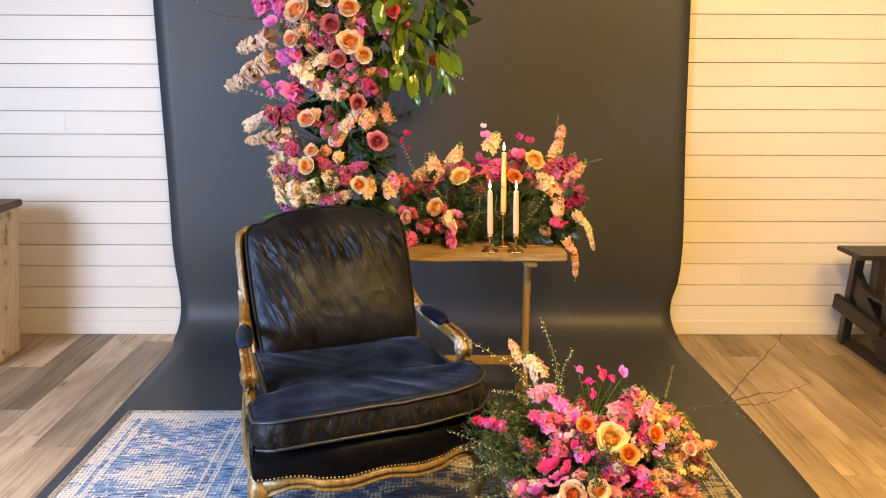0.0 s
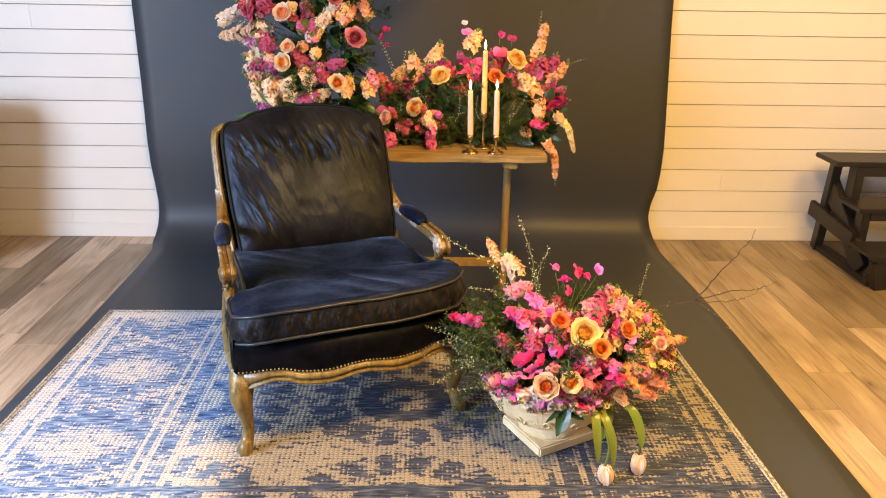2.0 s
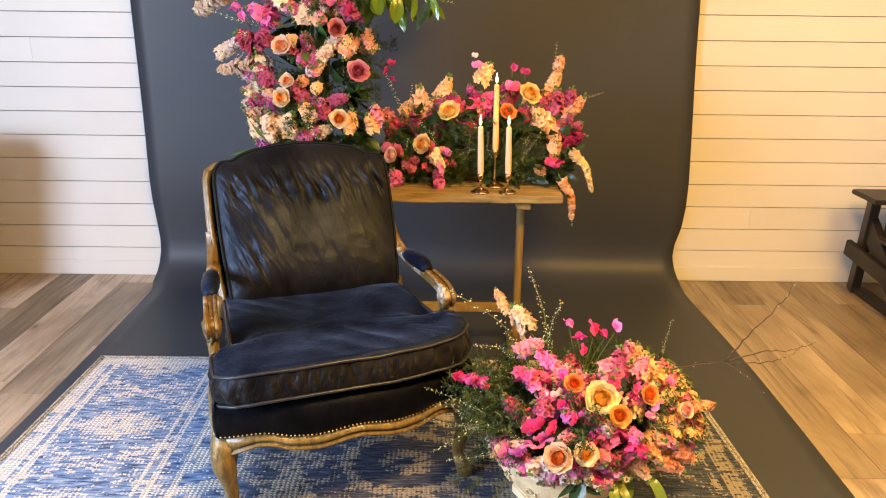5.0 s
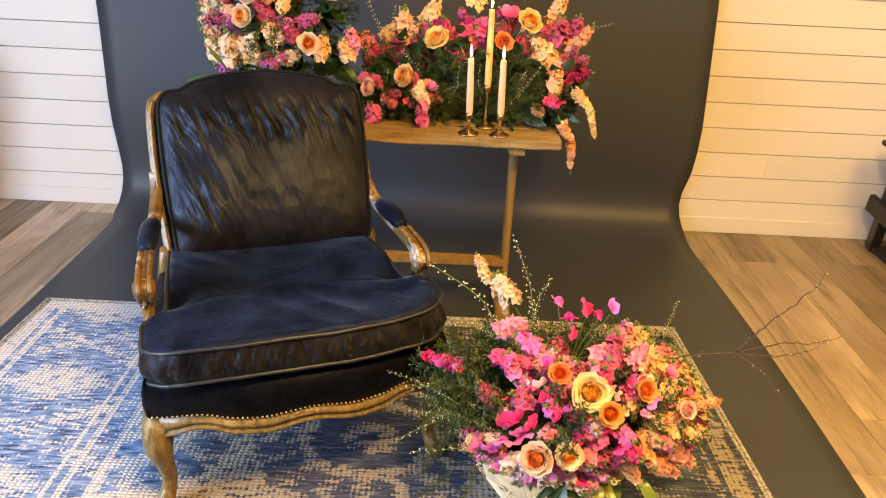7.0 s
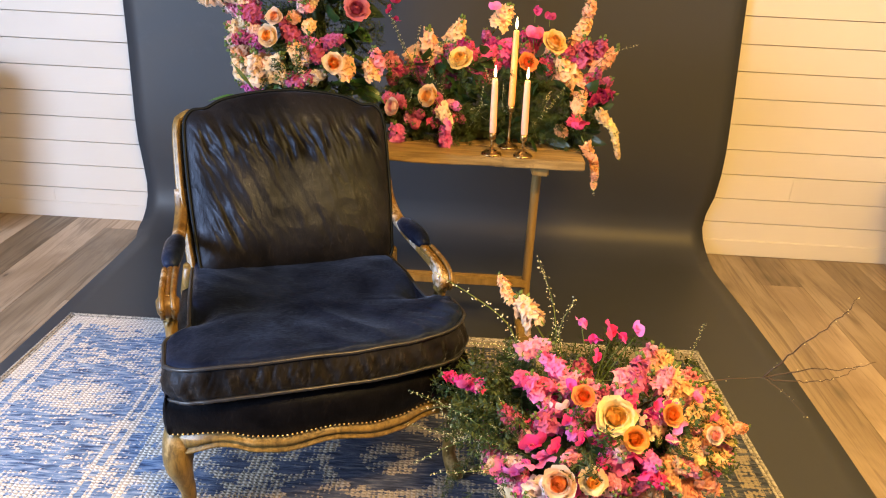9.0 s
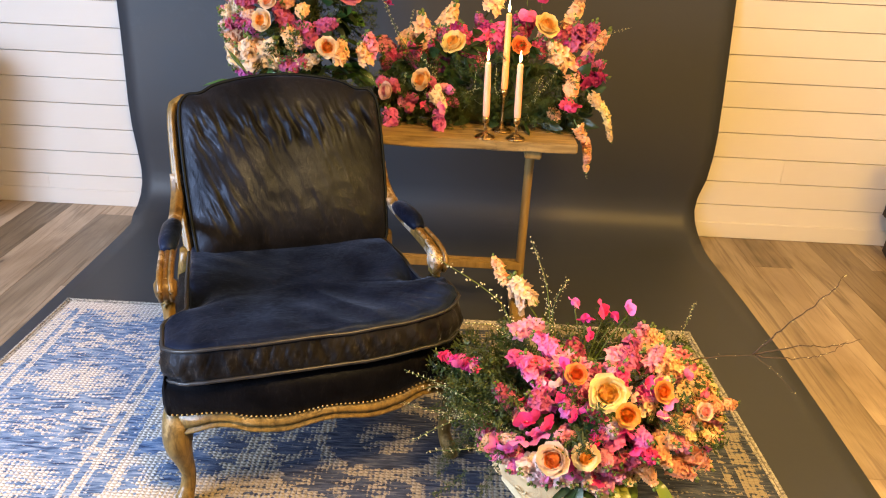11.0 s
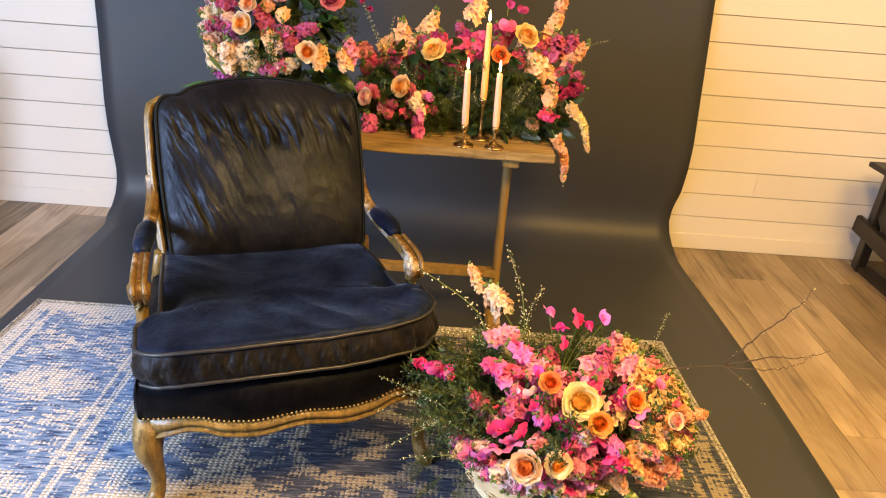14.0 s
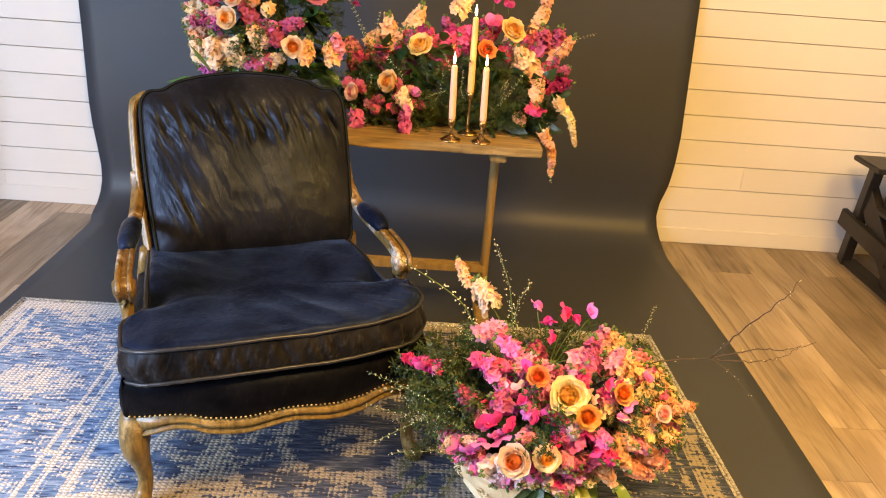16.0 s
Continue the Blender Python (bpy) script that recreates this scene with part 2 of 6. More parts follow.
VELVET = velvet("navy_velvet", (0.0028, 0.0044, 0.0125), (0.0100, 0.0175, 0.047), 0.34, (0.52, 0.66, 1.0), 0.15, (0.022, 0.034, 0.066))
VELVET_DARK = velvet("dark_velvet", (0.0050, 0.0053, 0.0072), (0.0125, 0.0122, 0.0150), 0.55, (0.66, 0.75, 1.0), 0.30, (0.040, 0.038, 0.040), (0.46, 0.32))
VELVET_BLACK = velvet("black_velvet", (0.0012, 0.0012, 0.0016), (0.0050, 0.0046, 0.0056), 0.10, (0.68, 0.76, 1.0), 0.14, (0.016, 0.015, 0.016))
VELVET_RUBBED = velvet("rubbed_velvet", (0.0028, 0.0027, 0.0031), (0.022, 0.0205, 0.0205), 0.30, (0.70, 0.78, 1.0), 0.20, (0.085, 0.083, 0.080), (0.50, 0.36))
PIPING, nt, b = material("velvet_piping", (0.004, 0.005, 0.009), 0.6)
b.inputs["Specular IOR Level"].default_value = 0.24
b.inputs["Specular Tint"].default_value = (0.58, 0.76, 1.0, 1)
nt.links.new(mix(nt, noise_tex(nt, coords(nt), 60), (0.0015, 0.0018, 0.0026), (0.0035, 0.0040, 0.0055)), b.inputs["Base Color"])
# lighter grey base paints the thin bright sheen along the seat piping
PIPING_SHEEN, nt, b = material("grey_sheen_piping", (0.03, 0.034, 0.04), 0.42)
nt.links.new(mix(nt, noise_tex(nt, coords(nt), 38, 4), (0.004, 0.005, 0.008), (0.030, 0.032, 0.038)), b.inputs["Base Color"])


def wood(name, a, c2, worn, rough=0.42, scale=(30, 30, 5), wear=0.62):
    m, nt, b = material(name, a, rough)
    g = noise_tex(nt, coords(nt, scale), 1.0, 6, 0.65, 0.5)
    w = noise_tex(nt, coords(nt), 9.0, 6, 0.7)
    c = mix(nt, ramp(nt, g, (0.35, (0, 0, 0)), (0.65, (1, 1, 1))), a, c2)
    c = mix(nt, ramp(nt, w, (wear, (0, 0, 0)), (wear + 0.12, (1, 1, 1))), c, worn)
    nt.links.new(c, b.inputs["Base Color"])
    bump(nt, b, g, 0.25, 0.003)
    return m


CHAIR_WOOD = wood("carved_chair_wood", (0.072, 0.045, 0.010), (0.23, 0.150, 0.040), (0.40, 0.29, 0.13), 0.33, (70, 70, 14), 0.60)
ARM_WOOD = wood("worn_arm_wood", (0.065, 0.036, 0.009), (0.20, 0.118, 0.030), (0.56, 0.49, 0.42), 0.40, (60, 60, 12), 0.52)
TABLE_WOOD = wood("rough_table_wood", (0.16, 0.100, 0.030), (0.34, 0.235, 0.088), (0.085, 0.055, 0.022), 0.6, (5, 60, 60), 0.56)
LEG_WOOD = wood("table_leg_wood", (0.18, 0.115, 0.032), (0.27, 0.18, 0.058), (0.11, 0.075, 0.03), 0.6, (40, 40, 4), 0.6)
DARK_WOOD = wood("dark_stained_wood", (0.009, 0.007, 0.0055), (0.016, 0.012, 0.009), (0.032, 0.025, 0.019), 0.45, (5, 30, 30), 0.66)
CRATE_WOOD = wood("whitewashed_wood", (0.56, 0.50, 0.41), (0.44, 0.37, 0.28), (0.14, 0.095, 0.06), 0.75, (30, 30, 4), 0.56)
LID_WOOD = wood("brown_lid_wood", (0.06, 0.035, 0.022), (0.10, 0.06, 0.04), (0.16, 0.11, 0.08), 0.55, (20, 4, 20), 0.66)

BRASS, nt, b = material("aged_brass", (0.42, 0.28, 0.11), 0.28, 1.0)
w = noise_tex(nt, coords(nt), 90, 3)
nt.links.new(mix(nt, w, (0.30, 0.19, 0.08), (0.52, 0.37, 0.16)), b.inputs["Base Color"])
nt.links.new(ramp(nt, w, (0.3, (0.2,) * 3), (0.7, (0.42,) * 3)), b.inputs["Roughness"])
NAIL, nt, b = material("brass_nail", (0.46, 0.34, 0.14), 0.5, 1.0)

STONE, nt, b = material("carved_cream_stone", (0.62, 0.53, 0.38), 0.8)
v = coords(nt)
n1 = noise_tex(nt, v, 7, 5, 0.65)
n2 = noise_tex(nt, v, 55, 4, 0.6)
vor = node(nt, "ShaderNodeTexVoronoi", Scale=26.0)
nt.links.new(v, vor.inputs["Vector"])
swirl = noise_tex(nt, v, 17, 2, 0.4, 2.5)
c = mix(nt, ramp(nt, n1, (0.35, (0, 0, 0)), (0.7, (1, 1, 1))), (0.78, 0.60, 0.34), (0.91, 0.75, 0.48))
c = mix(nt, ramp(nt, n2, (0.60, (0, 0, 0)), (0.78, (0.6,) * 3)), c, (0.45, 0.36, 0.23))
nt.links.new(c, b.inputs["Base Color"])
relief = math_node(nt, "ADD", math_node(nt, "MULTIPLY", ramp(nt, swirl, (0.42, (0, 0, 0)), (0.5, (1, 1, 1)), (0.58, (0, 0, 0))), 1.0), math_node(nt, "MULTIPLY", n2, 0.4))
bump(nt, b, relief, 0.30, 0.005)


def wax(name, base):
    m, nt, b = material(name, base, 0.4)
    b.inputs["Subsurface Weight"].default_value = 0.35
    b.inputs["Subsurface Radius"].default_value = (0.02, 0.012, 0.006)
    nt.links.new(mix(nt, noise_tex(nt, coords(nt), 30), base, tuple(min(1, x * 1.12) for x in base)), b.inputs["Base Color"])
    return m


WAX_PALE, WAX_HONEY = wax("blush_wax", (0.86, 0.43, 0.29)), wax("honey_wax", (0.86, 0.37, 0.14))
FLAME = bpy.data.materials.new("candle_flame")
FLAME.use_nodes = True
FLAME.node_tree.nodes.clear()
em = node(FLAME.node_tree, "ShaderNodeEmission", Color=(1.0, 0.74, 0.38, 1), Strength=10.0)
fo = FLAME.node_tree.nodes.new("ShaderNodeOutputMaterial")
FLAME.node_tree.links.new(em.outputs[0], fo.inputs[0])
WICK = material("burnt_wick", (0.02, 0.018, 0.016), 0.9)[0]


def organic(name, base, rough=0.55, glow=0.3, spread=0.16, hue=0.02):
    """Petals and leaves: a soft surface with some light coming through, varied from piece to piece."""
    m, nt, b = material(name, base, rough)
    hsv = nt.nodes.new("ShaderNodeHueSaturation")
    geo = nt.nodes.new("ShaderNodeNewGeometry")
    r1, r2 = random_of(nt), geo.outputs["Random Per Island"]
    nt.links.new(math_node(nt, "ADD", math_node(nt, "MULTIPLY", r1, 2 * hue), 0.5 - hue), hsv.inputs["Hue"])
    both = math_node(nt, "ADD", math_node(nt, "MULTIPLY", r1, 0.4), math_node(nt, "MULTIPLY", r2, 0.6))
    nt.links.new(math_node(nt, "ADD", math_node(nt, "MULTIPLY", both, 2 * spread), 1 - spread), hsv.inputs["Value"])
    vein = noise_tex(nt, coords(nt), 7.0, 3)
    c = mix(nt, vein, tuple(x * 0.82 for x in base), tuple(min(1, x * 1.14) for x in base))
    nt.links.new(c, hsv.inputs["Color"])
    nt.links.new(hsv.outputs[0], b.inputs["Base Color"])
    tr = nt.nodes.new("ShaderNodeBsdfTranslucent")
    nt.links.new(hsv.outputs[0], tr.inputs[0])
    sh = nt.nodes.new("ShaderNodeMixShader")
    sh.inputs[0].default_value = glow
    nt.links.new(b.outputs[0], sh.inputs[1])
    nt.links.new(tr.outputs[0], sh.inputs[2])
    nt.links.new(sh.outputs[0], nt.nodes["Material Output"].inputs[0])
    return m


ROSE_TINTS = {
    "peach": ((1.0, 0.42, 0.08), (1.0, 0.76, 0.54)), "yellow": ((1.0, 0.55, 0.11), (1.0, 0.74, 0.32)), "cream": ((1.0, 0.56, 0.13), (1.0, 0.76, 0.42)),
    "dusty": ((0.55, 0.10, 0.13), (0.74, 0.28, 0.30)), "pale": ((0.95, 0.44, 0.18), (0.98, 0.76, 0.60)),
    "coral": ((0.66, 0.06, 0.08), (0.80, 0.18, 0.20)), "orange": ((0.90, 0.26, 0.03), (0.92, 0.44, 0.12)),
    "pinkw": ((0.90, 0.40, 0.38), (0.97, 0.72, 0.56))}
SPIKE_TINTS = {
    "apricot": (1.0, 0.61, 0.38), "cream": (0.96, 0.76, 0.58), "blush": (1.0, 0.78, 0.66), "creamy": (1.0, 0.78, 0.44),
    "orchid": (0.87, 0.25, 0.61), "mauve": (0.60, 0.13, 0.28), "dust": (0.92, 0.40, 0.53), "coralp": (0.84, 0.14, 0.36),
    "berry": (0.50, 0.04, 0.18), "hot": (0.87, 0.08, 0.36), "pale": (0.94, 0.72, 0.70)}
ROSE_MATS = {k: (organic(k + "_rose_heart", a, 0.5, 0.4, 0.12), organic(k + "_rose_petal", o, 0.5, 0.4, 0.08)) for k, (a, o) in ROSE_TINTS.items()}
SPIKE_MATS = {k: organic(k + "_floret", c, 0.6, 0.42, 0.14) for k, c in SPIKE_TINTS.items()}
STEM_GREEN = organic("stem_green", (0.11, 0.17, 0.035), 0.5, 0.1)
STRAP_GREEN = organic("tulip_leaf_green", (0.21, 0.27, 0.035), 0.3, 0.3, 0.15)
LEAF_DARK = organic("dark_leaf", (0.020, 0.045, 0.014), 0.32, 0.12, 0.3)
LEAF_BRIGHT = organic("bright_glossy_leaf", (0.105, 0.165, 0.014), 0.16, 0.22, 0.60)
LEAF_MID = organic("mid_green_leaf", (0.075, 0.17, 0.035), 0.4, 0.2, 0.3)
FERN = organic("fern_green", (0.040, 0.066, 0.010), 0.55, 0.15, 0.35)
BUD = organic("pale_bud", (0.80, 0.76, 0.48), 0.6, 0.15)
TULIP = organic("pale_pink_tulip_petal", (0.86, 0.60, 0.50), 0.45, 0.2, 0.06)
BARK = wood("twig_bark", (0.045, 0.030, 0.018), (0.075, 0.050, 0.030), (0.17, 0.12, 0.08), 0.8, (60, 60, 60))

# ---- mesh helpers ----


def mesh(name, verts, faces, mats, slots=None, smooth=True):
    me = bpy.data.meshes.new(name)
    me.from_pydata([tuple(p) for p in verts], [], faces)
    for m in mats:
        me.materials.append(m)
    if slots is not None:
        me.polygons.foreach_set("material_index", slots)
    if smooth:
        me.polygons.foreach_set("use_smooth", [True] * len(me.polygons))
    me.update()
    return me


def put(name, me, parent=None, m=None, label=""):
    ob = new(name, me)
    if parent is not None:
        ob.parent = parent
    if m is not None:
        ob.matrix_basis = m
    return tagged(ob, label)


def thing(name, m, label, category, group="", kind=""):
    ob = new(name)
    ob.empty_display_size = 0.05
    ob.matrix_basis = m
    return tagged(ob, label, category, group, kind)


def part(name, bm, mat, parent, label="", smooth=False):
    me = bpy.data.meshes.new(name)
    bm.normal_update()
    bm.to_mesh(me)
    bm.free()
    me.materials.append(mat)
    if smooth:
        me.polygons.foreach_set("use_smooth", [True] * len(me.polygons))
    return put(name, me, parent, None, label)


def box(lo, hi, bevel=0.003, bm=None, seg=2):
    bm = bm or bmesh.new()
    size, mid = Vector(hi) - Vector(lo), (Vector(hi) + Vector(lo)) / 2
    r = bmesh.ops.create_cube(bm, size=1.0, matrix=Matrix.Translation(mid) @ Matrix.Diagonal((*size, 1)))
    if bevel:
        es = list({e for q in r["verts"] for e in q.link_edges})
        bmesh.ops.bevel(bm, geom=es, offset=bevel, segments=seg, affect="EDGES")
    return bm


def beam(a, c, wide, high, bevel=0.004):
    """A bar from a to c with a rectangular section."""
    a, c = Vector(a), Vector(c)
    d = c - a
    bm = box((-wide / 2, -high / 2, 0), (wide / 2, high / 2, d.length), bevel)
    q = d.to_track_quat("Z", "Y")
    bmesh.ops.transform(bm, matrix=Matrix.Translation(a) @ q.to_matrix().to_4x4(), verts=bm.verts)
    return bm


def sheet(rows, closed=False, off=0):
    """Faces over a grid of points, row by row."""
    n = len(rows[0])
    verts = [p for r in rows for p in r]
    faces = []
    for i in range(len(rows) - 1):
        for j in range(n if closed else n - 1):
            k = (j + 1) % n
            faces.append((off + i * n + j, off + i * n + k, off + (i + 1) * n + k, off + (i + 1) * n + j))
    return verts, faces


def tube(path, radius, sides=8, closed=False, flat=1.0, up=(0, 0, 1), caps=True, groove=0.0):
    """A sweep along the path; radius is a number or one for each point; flat squeezes the section across up."""
    pts = [Vector(p) for p in path]
    n = len(pts)
    rad = radius if isinstance(radius, (list, tuple)) else [radius] * n
    rows = []
    for i, p in enumerate(pts):
        a = pts[(i - 1) % n] if closed or i else pts[0]
        c = pts[(i + 1) % n] if closed or i < n - 1 else pts[-1]
        t = (c - a).normalized()
        s = t.cross(Vector(up))
        s = s.normalized() if s.length > 1e-4 else t.orthogonal().normalized()
        w = s.cross(t)
        ring = []
        for k in range(sides):
            an = 2 * math.pi * k / sides
            rr = rad[i] * (1 - groove * (0.5 + 0.5 * math.cos(an * 6)))
            ring.append(p + s * math.cos(an) * rr * flat + w * math.sin(an) * rr)
        rows.append(ring)
    if closed:
        rows.append(rows[0])
    verts, faces = sheet(rows, True)
    if caps and not closed:
        m = len(verts)
        faces.append(tuple(range(sides))[::-1])
        faces.append(tuple(range(m - sides, m)))
    return verts, faces


def join(*pieces):
    verts, faces = [], []
    for vs, fs in pieces:
        o = len(verts)
        verts += vs
        faces += [tuple(o + i for i in f) for f in fs]
    return verts, faces


def lathe(profile, sides=32):
    rows = [[Vector((r * math.cos(2 * math.pi * k / sides), r * math.sin(2 * math.pi * k / sides), z)) for k in range(sides)] for r, z in profile]
    verts, faces = sheet(rows, True)
    faces.append(tuple(range(sides))[::-1])
    faces.append(tuple(range(len(verts) - sides, len(verts))))
    return verts, faces


def smooth_path(keys, n):
    """n points on a smooth curve through the keys."""
    keys = [Vector(k) for k in keys]
    out = []
    for i in range(n):
        s = i / (n - 1) * (len(keys) - 1)
        j = min(int(s), len(keys) - 2)
        f = s - j
        p0, p1, p2, p3 = keys[max(j - 1, 0)], keys[j], keys[j + 1], keys[min(j + 2, len(keys) - 1)]
        out.append(0.5 * (2 * p1 + (p2 - p0) * f + (2 * p0 - 5 * p1 + 4 * p2 - p3) * f * f + (3 * p1 - p0 - 3 * p2 + p3) * f ** 3))
    return out


# ---- the room ----
WEST, EAST, SOUTH, NORTH, TOP = -3.6, 3.6, -3.6, 4.30, 2.9


def structure(name, bm, mat, label, category):
    return tagged(part(name, bm, mat, None), label, category, "", "structure")


wall_north = structure("wall_north", box((WEST, NORTH + 0.016, 0), (EAST, NORTH + 0.16, TOP), 0), GAP, "shiplap wall of painted white horizontal boards", "wall")
# added walls and ceiling, out of view, that close the room and limit fill
structure("wall_east", box((EAST, SOUTH, 0), (EAST + 0.15, NORTH + 0.16, TOP), 0), UNSEEN_WALL, "unseen side wall, taupe to cut bounced light", "wall")
structure("wall_south", box((WEST - 0.15, SOUTH - 0.15, 0), (EAST + 0.15, SOUTH, TOP), 0), UNSEEN_WALL, "unseen back wall, taupe to cut bounced light", "wall")
bm = box((WEST - 0.15, SOUTH, 0), (WEST, -0.9, TOP), 0)
box((WEST - 0.15, 1.5, 0), (WEST, NORTH + 0.16, TOP), 0, bm)
box((WEST - 0.15, -0.9, 0), (WEST, 1.5, 0.6), 0, bm)
box((WEST - 0.15, -0.9, 2.5), (WEST, 1.5, TOP), 0, bm)
structure("wall_west", bm, UNSEEN_WALL, "unseen wall with a window opening, taupe to cut bounced light", "wall")
structure("ceiling", box((WEST - 0.15, SOUTH - 0.15, TOP), (EAST + 0.15, NORTH + 0.16, TOP + 0.12), 0), UNSEEN_WALL, "unseen ceiling, taupe to cut bounced light", "ceiling")
floor = structure("floor", box((WEST - 0.15, SOUTH - 0.15, -0.12), (EAST + 0.15, NORTH + 0.16, -0.006), 0), GAP, "greyed oak plank floor", "floor")
structure("baseboard", box((WEST, NORTH - 0.010, 0.0), (EAST, NORTH + 0.016, 0.082), 0.003), PAINT, "low white painted baseboard along the shiplap wall", "baseboard")

# ---- grey paper sweep ----
def paper_edge(z, side):
    """How far the paper reaches to a side at a height on the wall."""
    if side < 0:
        return -1.432 + 0.012 * math.exp(-((z - 0.22) / 0.16) ** 2)
    return 1.42 - 0.034 * math.exp(-((z - 0.16) / 0.13) ** 2) - 0.042 * max(0.0, z - 0.6)


profile = [(3.55 - 0.4 * k, 0.002) for k in range(14)][::-1] + [(3.75, 0.002), (3.92, 0.003), (4.04, 0.008), (4.13, 0.022), (4.20, 0.052), (4.245, 0.095), (4.268, 0.15)]
profile += [(4.272, 0.22), (4.262, 0.32), (4.248, 0.44), (4.243, 0.56), (4.25, 0.72), (4.258, 0.9), (4.262, 1.2), (4.262, 1.6), (4.262, 2.1), (4.262, 2.6)]
rows = []
for i, (y, z) in enumerate(profile):
    row = []
    for k in range(41):
        s = k / 40
        if z > 0.01:
            x = paper_edge(z, -1) * (1 - s) + paper_edge(z, 1) * s
        else:
            x = -1.400 - 0.010 * math.sin(y * 1.7) - 0.012 * (3.75 - y) + s * (2.815 + 0.012 * math.sin(y * 2.3) + 0.030 * (3.75 - y))
        lift = 0.008 * math.exp(-((s - 1) / 0.02) ** 2) + 0.006 * math.exp(-(s / 0.02) ** 2) if z <= 0.01 else 0
        wob = 0.004 * math.sin(5 * s + z * 3) if z > 0.1 else 0
        row.append(Vector((x, y + wob - (0.012 * s if 0.3 < z < 1.0 else 0), z + lift)))
    rows.append(row)
vs, fs = sheet(rows)
paper = tagged(put("backdrop_paper", mesh("backdrop_paper", vs, fs, [PAPER])), "dark grey seamless paper backdrop swept onto the floor", "backdrop", "", "structure")
mod = paper.modifiers.new("thickness", "SOLIDIFY")
mod.thickness, mod.offset = 0.0015, 1.0

# ---- rug ----
RUG_TOP = 0.012
rug = thing("area_rug", pose(0, 0, 0), "distressed blue and cream woven rug on the paper", "rug")


def rug_x(y, side):
    return (-1.340 - 0.028 * (3.265 - y) * 0.9) if side < 0 else (1.127 + 0.042 * (3.265 - y))


rows_top, n = [], 50
for i in range(n + 1):
    y = 3.245 - i * (3.0 / n)
    a, c = rug_x(y, -1) + 0.02, rug_x(y, 1) - 0.02
    rows_top.append([Vector((a + (c - a) * k / 30, y, RUG_TOP + 0.0012 * noise.noise((a + (c - a) * k / 6, y * 4, 0)))) for k in range(31)])
vs, fs = sheet(rows_top[::-1])
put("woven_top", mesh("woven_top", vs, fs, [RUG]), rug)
border = [(rug_x(3.265, -1), 3.265), (rug_x(3.265, 1), 3.265), (rug_x(0.24, 1), 0.24), (rug_x(0.24, -1), 0.24)]
for i in range(4):
    (ax, ay), (cx, cy) = border[i], border[(i + 1) % 4]
    path = [Vector((ax + (cx - ax) * k / 60, ay + (cy - ay) * k / 60, 0.0085)) for k in range(61)]
    inward = Vector((-(path[-1] - path[0]).normalized().y, (path[-1] - path[0]).normalized().x, 0)) * -1
    bands = [tube([p + inward * d for p in path], 0.0075 if d < 0.01 else 0.0065, 6) for d in (0.006, 0.019)]
    vs, fs = join(*bands)
    put("edge_binding", mesh("edge_binding", vs, fs, [BINDING]), rug, None, "cream and grey bound edge")

rnd0 = random.Random(11)

# ---- armchair ----
chair = thing("armchair", pose(-0.147, 2.318, RUG_TOP, 0, 0, 20.5), "navy velvet armchair with a carved wooden frame", "armchair")


def front(u):
    """The bowed front of the seat."""
    return -0.020 - 0.085 * (1 - min(1.0, abs(u / 0.39)) ** 2)


def scallop(u):
    a = abs(u)
    return 0.010 * math.cos(a / 0.39 * 3 * math.pi) - 0.006 * math.exp(-((a - 0.20) / 0.03) ** 2)


# wooden front rail, moulded
N = 60
rows = []
for k in range(N + 1):
    u = -0.385 + 0.77 * k / N
    y, s = front(u) + 0.030 * max(0.0, (abs(u) - 0.31) / 0.075) ** 2, scallop(u)
    low, high = 0.268 + s - 0.034 * max(0.0, (abs(u) - 0.26) / 0.125) ** 2, 0.308 + 0.7 * s
    sec = [(0.028, low + 0.004), (0.004, low), (-0.010, low + 0.004), (-0.011, low + 0.010), (0.002, low + 0.014), (0.001, low + 0.017), (-0.007, low + 0.020), (-0.008, high - 0.010), (0.003, high - 0.006), (0.004, high - 0.003), (0.008, high), (0.028, high)]
    rows.append([Vector((u, y + d, z)) for d, z in sec])
vs, fs = sheet(rows, True)
put("front_rail", mesh("front_rail", vs, fs, [CHAIR_WOOD]), chair, None, "scalloped carved wooden front rail")
for side in (-1, 1):
    vs, fs = tube(smooth_path([(side * 0.385, 0.0, 0.29), (side * 0.375, 0.3, 0.285), (side * 0.33, 0.66, 0.285)], 16), 0.022, 10, flat=0.7)
    put("side_rail", mesh("side_rail", vs, fs, [CHAIR_WOOD]), chair)
vs, fs = tube([(-0.33, 0.66, 0.285), (0.33, 0.66, 0.285)], 0.022, 10)
put("back_rail", mesh("back_rail", vs, fs, [CHAIR_WOOD]), chair)

# upholstered seat base above the rail
rows = []
for z, grow in ((0.300, 0.0), (0.310, -0.012), (0.34, -0.020), (0.38, -0.018), (0.41, -0.004), (0.425, 0.03)):
    row = []
    for k in range(N + 1):
        u = -0.385 + 0.77 * k / N
        row.append(Vector((u * (1 - grow * 0.6), front(u) + 0.012 + grow, z + (0.7 * scallop(u) if z < 0.33 else 0))))
    for s in range(1, 12):
        row.append(Vector((0.385 - 0.055 * s / 12 - grow * 0.6, front(0.385) + (0.66 - front(0.385)) * s / 12, z)))
    for s in range(0, 13):
        row.append(Vector((-0.33 - 0.055 * s / 12 + grow * 0.6, 0.66 + (front(0.385) - 0.66) * s / 12, z)))
    rows.append(row)
vs, fs = sheet(rows, True)
fs.append(tuple(range(len(vs) - len(rows[0]), len(vs))))
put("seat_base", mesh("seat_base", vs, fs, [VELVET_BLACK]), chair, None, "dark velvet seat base")
